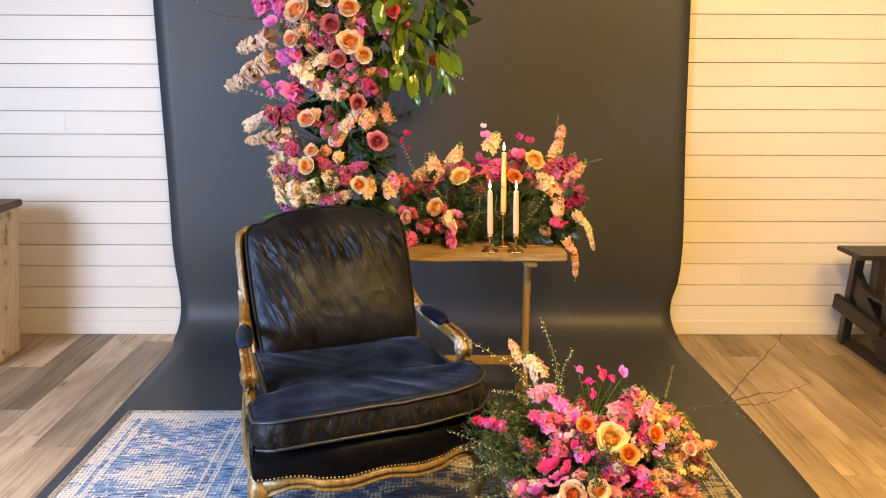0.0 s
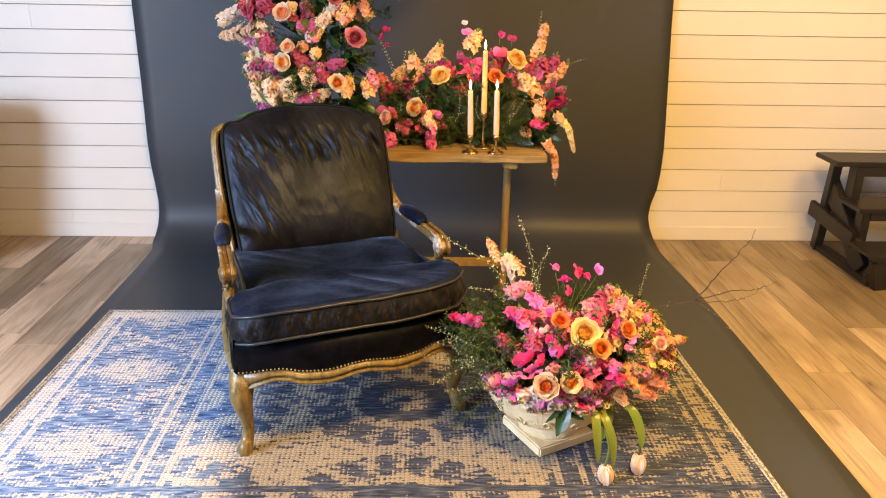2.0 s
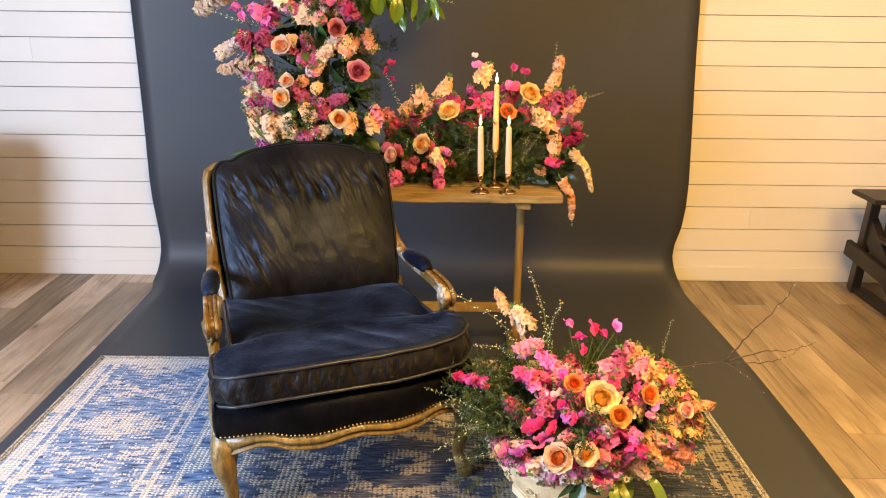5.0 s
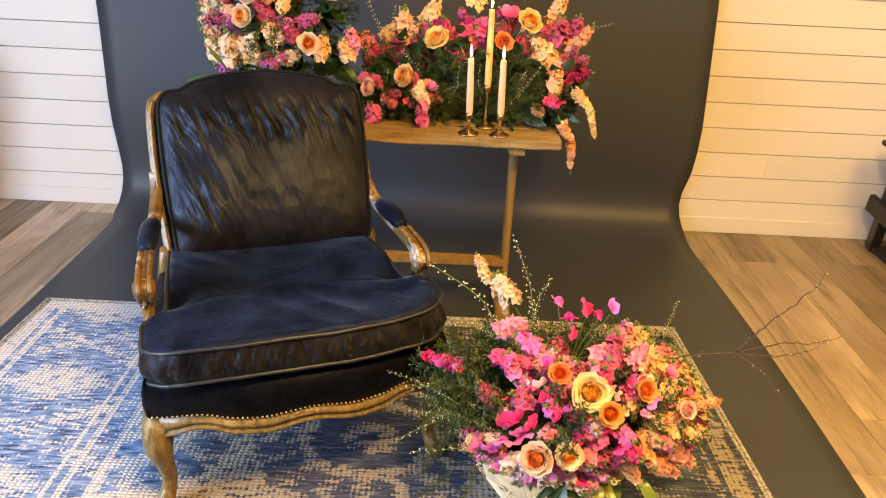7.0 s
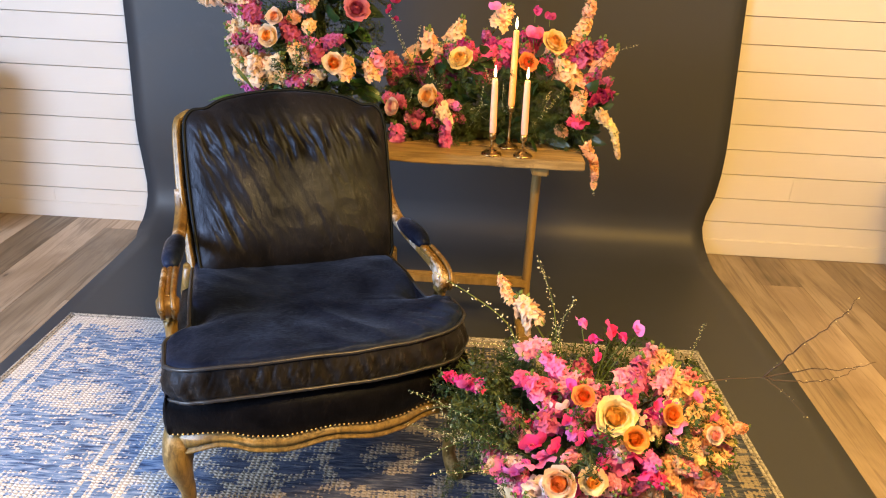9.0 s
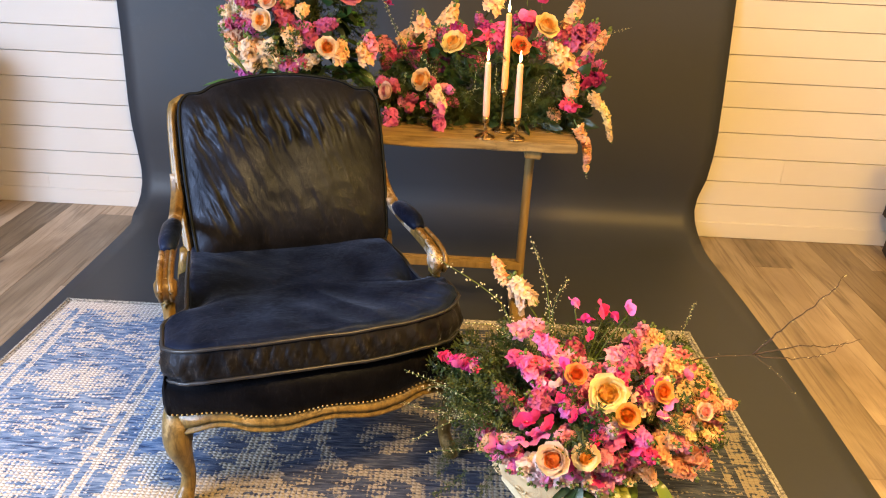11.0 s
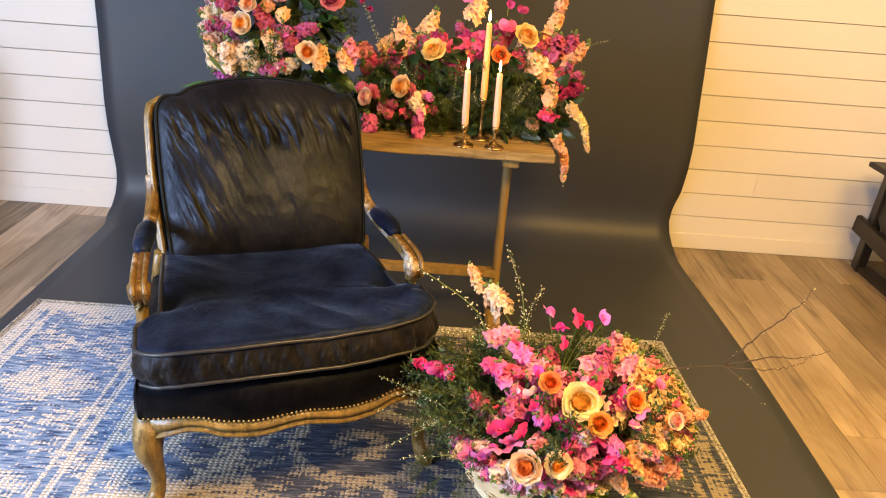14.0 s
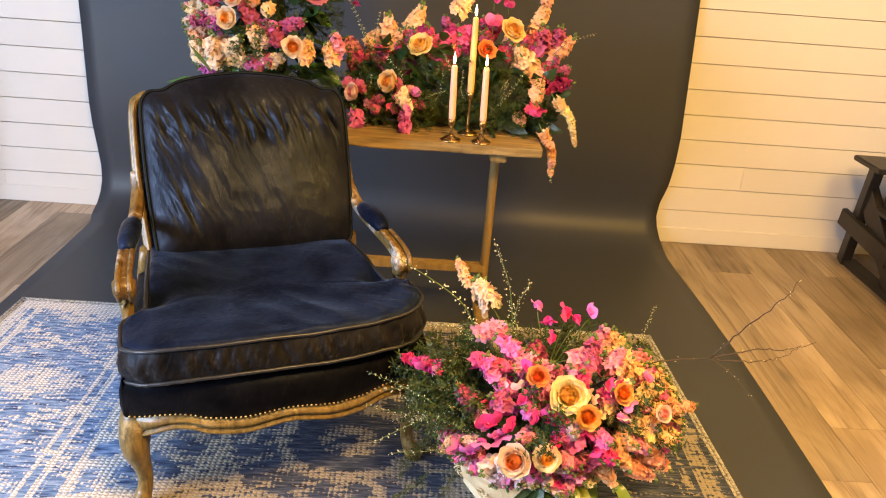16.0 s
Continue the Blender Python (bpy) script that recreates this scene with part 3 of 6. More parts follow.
nail_vs, nail_fs = lathe([(0.0001, 0.0028), (0.0018, 0.0024), (0.0028, 0.0010), (0.0031, 0.0)][::-1], 8)
nail_mesh = mesh("nail", nail_vs, nail_fs, [NAIL])
for k in range(66):
    u = -0.378 + 0.756 * k / 65
    put("nail", nail_mesh, chair, pose(u, front(u) - 0.003, 0.3135 + 0.7 * scallop(u), 90, 0, 0))

# front legs: cabriole
for side in (-1, 1):
    keys = [(0.355, 0.030, 0.305), (0.366, 0.008, 0.26), (0.374, -0.006, 0.205), (0.365, 0.006, 0.14), (0.358, 0.016, 0.085), (0.364, 0.010, 0.045), (0.374, -0.004, 0.020), (0.376, -0.008, 0.0)]
    path = smooth_path([(side * x, y, z) for x, y, z in keys], 30)
    radii = [0.040, 0.042, 0.036, 0.024, 0.0185, 0.020, 0.025, 0.020]
    rad = [radii[min(int(i / 29 * 7), 6)] * (1 - (i / 29 * 7 - min(int(i / 29 * 7), 6))) + radii[min(int(i / 29 * 7), 6) + 1] * (i / 29 * 7 - min(int(i / 29 * 7), 6)) for i in range(30)]
    vs, fs = tube(path, rad, 14, up=(0, 1, 0))
    put("front_leg", mesh("front_leg", vs, fs, [CHAIR_WOOD]), chair, None, "carved cabriole wooden leg")
    path = smooth_path([(side * 0.315, 0.64, 0.30), (side * 0.32, 0.665, 0.2), (side * 0.33, 0.70, 0.1), (side * 0.34, 0.74, 0.0)], 14)
    vs, fs = tube(path, [0.026 - 0.0007 * i for i in range(14)], 10, up=(0, 1, 0))
    put("back_leg", mesh("back_leg", vs, fs, [CHAIR_WOOD]), chair)


# seat cushion: wide in front of the arms, narrower between them
def seat_half(v):
    s = min(1.0, max(0.0, (v - 0.085) / 0.05))
    s = s * s * (3 - 2 * s)
    return 0.384 * (1 - s) + (0.322 - 0.04 * max(0.0, v - 0.1)) * s


def seat_outline():
    pts = []
    for k in range(141):
        u = -0.374 + 0.748 * k / 140
        pts.append(Vector((u, -0.060 - 0.048 * (1 - abs(u / 0.374) ** 2.5) + 0.036 * abs(u / 0.374) ** 14, 0)))
    for k in range(1, 41):
        v = -0.024 + 0.594 * k / 40
        pts.append(Vector((seat_half(v), v, 0)))
    for k in range(1, 20):
        pts.append(Vector((seat_half(0.58) * (1 - 2 * k / 20), 0.58, 0)))
    for k in range(40, 0, -1):
        v = -0.024 + 0.594 * k / 40
        pts.append(Vector((-seat_half(v), v, 0)))
    return [Vector((p.x * 0.972 - 0.006, p.y, 0)) for p in pts]


def ridge(x, y, z):
    """Creases: sharp crests between soft hollows."""
    return 1 - 2.4 * abs(noise.noise((x, y, z)))


outline = seat_outline()
centre = Vector((0.0, 0.25, 0))
rows = []
Z0, Z1 = 0.425, 0.518
levels = [(0.0, Z0 - 0.002), (0.6, Z0 - 0.002), (0.93, Z0 - 0.002), (0.985, Z0), (1.0, Z0 + 0.006)]
levels += [(1.0 + 0.016 * math.sin(math.pi * k / 10), Z0 + 0.006 + (Z1 - Z0 - 0.012) * k / 10) for k in range(1, 10)]
boxing = len(levels) - 1
levels += [(1.0, Z1), (0.99, Z1 + 0.005)] + [(f, Z1 + 0.010) for f in (0.97, 0.94, 0.90, 0.86, 0.81, 0.76, 0.70, 0.64, 0.56, 0.48, 0.40, 0.32, 0.24, 0.16, 0.08, 0.002)]
for f, z in levels:
    row = []
    for p in outline:
        q = centre + (p - centre) * max(f, 0.002)
        corner = math.exp(-(((p.x - 0.36) / 0.10) ** 2 + ((p.y - 0.02) / 0.10) ** 2))
        dz = 0.0
        if z > Z1:
            sag = 0.030 * math.exp(-((q.x / 0.27) ** 2 + ((q.y - 0.18) / 0.22) ** 2)) * (1 - f ** 4)
            rear = min(1.0, max(0.0, (q.y - 0.30) / 0.26))
            near = math.exp(-(((q.x - 0.34) / 0.09) ** 2 + ((q.y - 0.03) / 0.09) ** 2))
            dz = -sag - 0.026 * rear * rear * (3 - 2 * rear) + 0.006 * noise.noise((q.x * 7, q.y * 7, 3.0)) + 0.012 * near
            dz += 0.011 * near * ridge(q.x * 30 + q.y * 22, q.y * 34 - q.x * 12, 4.0)
            for cx in (-0.315, 0.295):
                dz -= 0.036 * math.exp(-((q.x - cx) / 0.045) ** 2 - ((q.y - 0.165) / (0.055 if q.y > 0.165 else 0.032)) ** 2)
            dz += 0.0035 * ridge(q.x * 9 + q.y * 5, q.y * 7, 9.0)
        elif f > 0.99:
            rear = min(1.0, max(0.0, (q.y - 0.30) / 0.26))
            dz = 0.004 * noise.noise((q.x * 9, q.y * 9, z * 8)) + (z - Z0) / (Z1 - Z0) * (0.012 * corner - 0.026 * rear * rear * (3 - 2 * rear))
            lean = (z - Z0) * 0.8
            crease = (0.009 + 0.008 * corner) * ridge((q.x + lean * 0.4) * 34, q.y * 28, z * 5) + 0.006 * ridge((q.x - lean * 0.6) * 78, q.y * 60, z * 12)
            q = q + (p - centre).normalized() * crease * math.sin(math.pi * min(1.0, max(0.0, (z - Z0) / (Z1 - Z0))))
        fore = min(1.0, max(0.0, (0.28 - q.y) / 0.3))
        dz += fore * (0.010 - 0.034 * max(0.0, -q.x / 0.37) ** 3)
        row.append(Vector((q.x, q.y, z + dz)))
    rows.append(row)
vs, fs = sheet(rows, True)
band = len(outline)
slots = [1 if k // band <= boxing else 0 for k in range(len(fs))]
rims = (rows[boxing + 1], rows[4])
cushion = put("seat_cushion", mesh("seat_cushion", vs, fs, [VELVET, VELVET_RUBBED], slots), chair, None, "worn navy velvet seat cushion with white marks")
for rim in rims:
    vs, fs = tube([p + Vector((p.x, p.y - 0.25, 0)).normalized() * 0.004 for p in rim], 0.0052, 7, True)
    put("piping", mesh("piping", vs, fs, [PIPING_SHEEN]), cushion, None, "piped edge with its grey sheen painted in")

fleck = mesh("lint_fleck", [(-1, -0.6, 0), (0.8, -0.8, 0), (1.1, 0.5, 0), (-0.2, 0.9, 0), (0, 0, 0.35)], [(0, 1, 4), (1, 2, 4), (2, 3, 4), (3, 0, 4)], [material("white_lint", (0.08, 0.115, 0.19), 0.9)[0]])
for fx, fy, spread, count in ((-0.215, 0.115, 0.016, 9), (-0.02, 0.12, 0.030, 3)):
    for k in range(count):
        x, y = fx + rnd0.gauss(0, spread), fy + rnd0.gauss(0, spread)
        sag = 0.030 * math.exp(-((x / 0.27) ** 2 + ((y - 0.18) / 0.22) ** 2))
        put("lint_fleck", fleck, cushion, pose(x, y, Z1 + 0.0155 - sag * 0.85, 0, 0, rnd0.uniform(0, 360)) @ Matrix.Diagonal((0.0026 * rnd0.uniform(.4, 1), 0.0013, 0.0009, 1)))

# back: frame, panel and cushion
RECLINE = math.atan2(0.235, 0.47)


def back_half(s):
    """Half the width of the back at a share s of its height."""
    return 0.289 + 0.016 * math.sin(min(1, s * 1.25) * math.pi * 0.55) - 0.012 * max(0, s - 0.86) ** 1.2 * 6


def arch(w):
    """The crest of the back: a hump with soft shoulders."""
    return 0.060 * math.cos(min(1.0, abs(w)) * math.pi / 2) ** 0.85 - 0.012 * math.exp(-((abs(w) - 0.80) / 0.10) ** 2)


def back_point(w, s, depth):
    """A point of the reclined back: w from side to side, s up its height, depth towards the sitter."""
    h = 0.490 * s + arch(w) * s ** 3
    u = back_half(s) * w + (0.012 if depth > -0.03 else 0.0)
    return Vector((u, 0.499 + h * math.sin(RECLINE) - depth * math.cos(RECLINE), 0.482 + h * math.cos(RECLINE) + depth * math.sin(RECLINE)))


def back_loop(grow=0.0, depth=0.0, n=84):
    pts = []
    corner = 0.10
    for k in range(n):
        pts.append((-1 + 2 * k / n, 0.0))
    for k in range(n):
        pts.append((1, k / n))
    for k in range(n):
        pts.append((1 - 2 * k / n, 1.0))
    for k in range(n):
        pts.append((-1, 1 - k / n))
    out = []
    for w, s in pts:
        ww, ss = w, s
        d = min(1 - abs(w), min(s, 1 - s) / 0.6)
        if abs(w) > 1 - corner and (s > 1 - corner * 0.7 or s < corner * 0.7):
            e = (abs(w) - (1 - corner)) / corner
            q = (s - (1 - corner * 0.7)) / (corner * 0.7) if s > 0.5 else (corner * 0.7 - s) / (corner * 0.7)
            m = math.hypot(e, q)
            if m > 1:
                e, q = e / m, q / m
            ww = math.copysign(1 - corner + corner * e, w)
            ss = (1 - corner * 0.7 + corner * 0.7 * q) if s > 0.5 else corner * 0.7 - corner * 0.7 * q
        p = back_point(ww, ss, depth)
        mid = back_point(0, 0.5, depth)
        out.append(p + (p - mid).normalized() * grow)
    return out


loop0 = back_loop()


def rounded(w, s, corner=0.10):
    """Moves a point of the unit outline onto its rounded corner."""
    cs = corner * 0.7
    if abs(w) > 1 - corner and (s > 1 - cs or s < cs):
        e = (abs(w) - (1 - corner)) / corner
        q = (s - (1 - cs)) / cs if s > 0.5 else (cs - s) / cs
        m = max(1.0, math.hypot(e, q))
        w = math.copysign(1 - corner + corner * e / m, w)
        s = 1 - cs + cs * q / m if s > 0.5 else cs - cs * q / m
    return w, s


TOWARD = Vector((0, -math.cos(RECLINE), math.sin(RECLINE)))
G = 190
rows = []
for i in range(G + 1):
    row = []
    for j in range(G + 1):
        w, s = -1 + 2 * j / G, i / G
        m = max(abs(w), abs(2 * s - 1), 1e-4)
        bw, bs = rounded(w / m, 0.5 + (s - 0.5) / m)
        mid, rim = back_point(0, 0.5, 0.0), back_point(bw, bs, 0.0)
        q = mid + (rim - mid) * m
        puff = 0.012 + 0.064 * (1 - m ** (2.7 + 9.0 * max(0.0, 0.5 - s) * (1 - abs(w)))) ** 0.72
        hz = (q.z - 0.495) / 0.43
        xx = q.x + 0.42 * q.z
        mask = math.exp(-((hz - 0.78) / 0.105) ** 2) * max(0.0, 0.85 + 0.9 * noise.noise((q.x * 9, 2.0, q.z * 6)))
        mask += 0.55 * math.exp(-((q.x + 0.20) / 0.06) ** 2 - ((hz - 0.25) / 0.14) ** 2) + 0.22 * math.exp(-((q.x + 0.25) / 0.035) ** 2 - ((hz - 0.65) / 0.2) ** 2) + 0.07
        xx += 0.012 * noise.noise((q.x * 14, q.z * 14, 3.0))
        fold = 1.1 * noise.noise((xx * 30, q.z * 7, 1.0)) + 0.75 * noise.noise((xx * 62 + 3, q.z * 13, 7.0)) + 0.30 * noise.noise((xx * 120, q.z * 22, 2.0))
        amp = 0.0200 * mask
        soft = 0.006 * noise.noise((q.x * 6, q.z * 6, 5.0)) + 0.0014 * noise.noise((q.x * 20, q.z * 15, 8.0)) + 0.0009 * ridge(q.x * 13 + q.z * 9, q.z * 15 - q.x * 6, 6.0)
        row.append(q + TOWARD * (puff + (amp * fold + soft) * (1 - m ** 6)))
    rows.append(row)
vs, fs = sheet(rows)
edge_rows = [[p + TOWARD * d for p in back_loop(g, 0.0)] for g, d in ((0.0, 0.012), (0.004, 0.0), (0.004, -0.02), (0.002, -0.05))]
ev, ef = sheet(edge_rows, True)
vs, fs = join((vs, fs), (ev, ef))
back_cushion = put("back_cushion", mesh("back_cushion", vs, fs, [VELVET_DARK]), chair, None, "dark creased velvet back cushion")
vs, fs = tube(back_loop(0.004, 0.012), 0.0055, 7, True)
put("piping", mesh("piping", vs, fs, [PIPING]), back_cushion, None, "black piped edge")
rows = [back_loop(0.012, -0.048), back_loop(0.012, -0.075)]
vs, fs = sheet(rows, True)
fs += [tuple(range(len(loop0))), tuple(range(len(loop0), 2 * len(loop0)))[::-1]]
put("back_panel", mesh("back_panel", vs, fs, [VELVET_DARK]), chair)
wide_loop, low_loop = back_loop(0.014, -0.045), back_loop(-0.014, -0.045)
frame_path = []
for k in range(84, 4 * 84, 3):
    p, q = wide_loop[k], low_loop[k]
    hide = max(0.0, 1 - abs(p.x / 0.32) ** 4) if 168 <= k <= 252 else 0.0
    frame_path.append(p + (q - p) * hide - Vector((0.014 if p.x > 0 else 0.0, 0, 0)))
for d, r, fl in ((0.0, 0.020, 0.85), (0.016, 0.009, 1.0), (-0.014, 0.010, 1.0)):
    vs, fs = tube([p + Vector((0, -d * 0.9, d * 0.4)) for p in frame_path], r, 24, up=(0, -0.9, 0.42), flat=fl, groove=0.16)
    put("back_frame", mesh("back_frame", vs, fs, [CHAIR_WOOD]), chair, None, "moulded wooden back frame")
for side in (-1, 1):
    vs, fs = tube([(side * 0.31, 0.535, 0.50), (side * 0.325, 0.58, 0.40), (side * 0.325, 0.63, 0.29)], 0.022, 10)
    put("back_post", mesh("back_post", vs, fs, [CHAIR_WOOD]), chair)
    # arm: from the back frame forward to a scrolled knuckle, then the post down to the rail
    arm = smooth_path([(side * 0.318, 0.66, 0.70), (side * 0.322, 0.62, 0.645), (side * 0.333, 0.55, 0.605), (side * 0.346, 0.44, 0.588), (side * 0.357, 0.32, 0.585), (side * 0.364, 0.22, 0.582), (side * 0.367, 0.165, 0.572)], 30)
    rad = [0.022 - 0.003 * math.sin(i / 29 * math.pi) for i in range(30)]
    vs, fs = tube(arm, rad, 24, flat=1.05, groove=0.13)
    arm_ob = put("arm", mesh("arm", vs, fs, [ARM_WOOD]), chair, None, "worn carved wooden arm")
    vs, fs = tube([(side * 0.340, 0.163, 0.560), (side * 0.349, 0.163, 0.561), (side * 0.385, 0.163, 0.561), (side * 0.394, 0.163, 0.560)], [0.018, 0.030, 0.030, 0.018], 16)
    put("knuckle", mesh("knuckle", vs, fs, [ARM_WOOD]), arm_ob)
    for off in (-0.014, 0.014):
        bead = smooth_path([(side * 0.359 + off, 0.30, 0.604), (side * 0.364 + off, 0.21, 0.602), (side * 0.367 + off, 0.155, 0.592), (side * 0.367 + off, 0.130, 0.562), (side * 0.367 + off, 0.150, 0.535)], 18)
        vs, fs = tube(bead, 0.007, 8)
        put("scroll_bead", mesh("scroll_bead", vs, fs, [ARM_WOOD]), arm_ob)
    post = smooth_path([(side * 0.367, 0.165, 0.56), (side * 0.367, 0.185, 0.52), (side * 0.366, 0.175, 0.46), (side * 0.368, 0.13, 0.38), (side * 0.370, 0.10, 0.29)], 20)
    vs, fs = tube(post, [0.022 + 0.002 * math.cos(i / 3) for i in range(20)], 24, flat=0.85, groove=0.12)
    put("arm_post", mesh("arm_post", vs, fs, [CHAIR_WOOD]), chair, None, "curved wooden arm post")
    pad = smooth_path([(side * 0.338, 0.51, 0.603), (side * 0.342, 0.47, 0.609), (side * 0.348, 0.41, 0.611), (side * 0.354, 0.35, 0.609), (side * 0.358, 0.315, 0.598)], 20)
    vs, fs = tube(pad, [0.006 + 0.020 * math.sin(max(0.02, i / 19) * math.pi * 0.98) ** 0.5 for i in range(20)], 12, flat=1.15)
    put("arm_pad", mesh("arm_pad", vs, fs, [VELVET]), chair, None, "navy velvet arm pad")

# ---- console table ----
table = thing("console_table", pose(0, 0, 0.004), "narrow rustic wooden console table", "table")
T0, T1 = 0.722, 0.757
for y0, y1 in ((3.205, 3.345), (3.348, 3.475)):
    bm = box((-0.62, y0, T0), (0.597, y1, T1), 0.004)
    bmesh.ops.subdivide_edges(bm, edges=[e for e in bm.edges if e.calc_length() > 0.5], cuts=36)
    for q in bm.verts:
        q.co += Vector((0, 0.004, 0.0022)) * noise.noise((q.co.x * 9, q.co.y * 20, q.co.z * 30))
    part("tabletop_board", bm, TABLE_WOOD, table, "worn wooden tabletop board")
for x in (0.447, -0.47):
    vs, fs = tube(smooth_path([(x + 0.002, 3.34, 0.722), (x, 3.345, 0.66), (x - 0.001, 3.35, 0.40), (x, 3.36, 0.06)], 16), [0.036, 0.026, 0.022, 0.021, 0.021, 0.0205, 0.0205, 0.0205, 0.020, 0.020, 0.020, 0.020, 0.020, 0.020, 0.022, 0.024], 8, flat=0.85)
    put("leg", mesh("leg", vs, fs, [LEG_WOOD]), table)
    part("foot", box((x - 0.028, 3.22, 0.0), (x + 0.028, 3.47, 0.055), 0.006), LEG_WOOD, table)
    part("cleat", box((x - 0.03, 3.225, 0.690), (x + 0.03, 3.46, 0.7215), 0.005), LEG_WOOD, table)
for dy in (-0.014, 0.016):
    part("stretcher", box((-0.47, 3.352 + dy - 0.012, 0.205), (0.447, 3.352 + dy + 0.012, 0.232), 0.003), LEG_WOOD, table)


# ---- candles ----
def candlestick(x, y, top, r):
    ob = thing("candlestick", pose(x, y, T1 + 0.004), "small aged brass candlestick on the wooden table", "candlestick", "candlesticks on the table")
    h = top - T1 - 0.004
    base = [(r, 0.0), (r, 0.003), (r * 0.93, 0.006), (r * 0.6, 0.010), (r * 0.34, 0.017), (0.0055, 0.026)]
    vs, fs = lathe(base, 28)
    put("base", mesh("base", vs, fs, [BRASS]), ob)
    stem = [(0.0055, 0.024), (0.0045, 0.03), (0.006, 0.034), (0.0042, 0.040), (0.0042, h - 0.030), (0.0065, h - 0.026), (0.005, h - 0.021)]
    vs, fs = lathe(stem, 14)
    put("stem", mesh("stem", vs, fs, [BRASS]), ob)
    vs, fs = lathe([(0.005, h - 0.022), (0.011, h - 0.018), (0.0125, h - 0.008), (0.0125, h + 0.004), (0.0115, h + 0.004), (0.0113, h - 0.004)], 18)
    put("cup", mesh("cup", vs, fs, [BRASS]), ob)


def candle(x, y, z0, z1, mat, label, lean):
    ob = thing("taper_candle", pose(x, y, z0, lean[0], lean[1], 0), label, "candle", "lit taper candles")
    h = z1 - z0
    prof = [(0.0108, -0.004), (0.0118, 0.01), (0.0120, 0.05), (0.0112, h * 0.6), (0.0100, h - 0.008), (0.0080, h - 0.001), (0.004, h - 0.003)]
    vs, fs = lathe(prof, 16)
    put("wax_stick", mesh("wax_stick", vs, fs, [mat]), ob)
    vs, fs = tube([(0, 0, h - 0.004), (0.0004, 0, h + 0.004), (0.0016, 0, h + 0.010)], 0.0009, 5)
    put("wick", mesh("wick", vs, fs, [WICK]), ob)
    vs, fs = lathe([(0.0005, h + 0.003), (0.0034, h + 0.008), (0.0050, h + 0.015), (0.0044, h + 0.024), (0.0023, h + 0.034), (0.0004, h + 0.044)], 12)
    flame = put("flame", mesh("flame", vs, fs, [FLAME]), ob, None, "bright yellow candle flame")
    flame.visible_shadow = False


candlestick(0.272, 3.242, 0.834, 0.036)
candlestick(0.380, 3.238, 0.835, 0.034)
candlestick(0.334, 3.345, 0.909, 0.036)
candle(0.272, 3.242, 0.834, 1.024, WAX_PALE, "lit blush taper candle in a brass candlestick", (0, -1.5))
candle(0.380, 3.238, 0.835, 1.024, WAX_PALE, "lit blush taper candle in a brass candlestick", (0, -1.2))
candle(0.334, 3.345, 0.909, 1.172, WAX_HONEY, "taller lit honey-coloured taper candle in a brass candlestick", (0, -0.6))
for i, (x, y, z) in enumerate(((0.268, 3.242, 1.056), (0.376, 3.238, 1.056), (0.331, 3.345, 1.206))):
    d = bpy.data.lights.new("candle_light", "POINT")
    d.energy, d.color, d.shadow_soft_size = 0.35, (1.0, 0.58, 0.22), 0.012
    new("candle_light", d).location = (x, y, z)

# ---- stone urn ----
urn = thing("stone_urn", pose(0.502, 2.300, RUG_TOP, 0, 0, 27), "carved cream stone urn on the rug", "urn")
part("plinth", box((-0.112, -0.112, 0), (0.112, 0.112, 0.036), 0.005), STONE, urn, "square stone plinth")
prof = [(0.100, 0.034), (0.104, 0.046), (0.098, 0.056), (0.086, 0.062), (0.080, 0.070), (0.097, 0.080), (0.136, 0.094), (0.172, 0.114), (0.195, 0.140), (0.206, 0.168), (0.209, 0.186), (0.216, 0.190), (0.218, 0.200), (0.211, 0.206), (0.198, 0.198), (0.180, 0.170), (0.10, 0.12), (0.01, 0.10)]
vs, fs = lathe([(r, z if z < 0.08 else 0.08 + (z - 0.08) * 1.12) for r, z in prof], 56)
bowl = put("bowl", mesh("bowl", vs, fs, [STONE]), urn, None, "round carved stone bowl")
for k in range(14):
    a = 2 * math.pi * k / 14
    pts = []
    for i in range(22):
        s = i / 21
        ang, rr = s * 2.4 * math.pi, 0.019 * (1 - 0.75 * s)
        z, off = 0.150 + rr * math.sin(ang) * (1 if k % 2 else -1), rr * math.cos(ang)
        r = 0.1990 + (z - 0.15) * 0.55
        pts.append((r * math.cos(a + off / 0.21), r * math.sin(a + off / 0.21), z))
    vs, fs = tube(pts, [0.0030 - 0.00007 * i for i in range(22)], 6)
    put("scroll", mesh("scroll", vs, fs, [STONE]), bowl)

# ---- blooms ----
rnd = random.Random(7)


def petal(width, length, tilt, angle, r0, cup, curl, nl=4, nw=4, z0=0.0, ruffle=0.0, blunt=0.64):
    rows, rad, z = [], r0, z0
    ph = rnd.uniform(0, 6)
    for i in range(nl + 1):
        t = i / nl
        if i:
            phi = tilt + curl * (t - 0.5 / nl)
            rad += length / nl * math.sin(phi)
            z += length / nl * math.cos(phi)
        h = width * math.sin(math.pi * min(1.0, 0.16 + blunt * t)) ** 0.6
        row = []
        for j in range(nw + 1):
            w = -1 + 2 * j / nw
            x, y = h * w, rad - cup * h * w * w + ruffle * math.sin(4 * w + ph) * t * width
            zz = z - 0.10 * length * w * w * t
            row.append(Vector((x * math.cos(angle) - y * math.sin(angle), x * math.sin(angle) + y * math.cos(angle), zz)))
        rows.append(row)
    return sheet(rows)


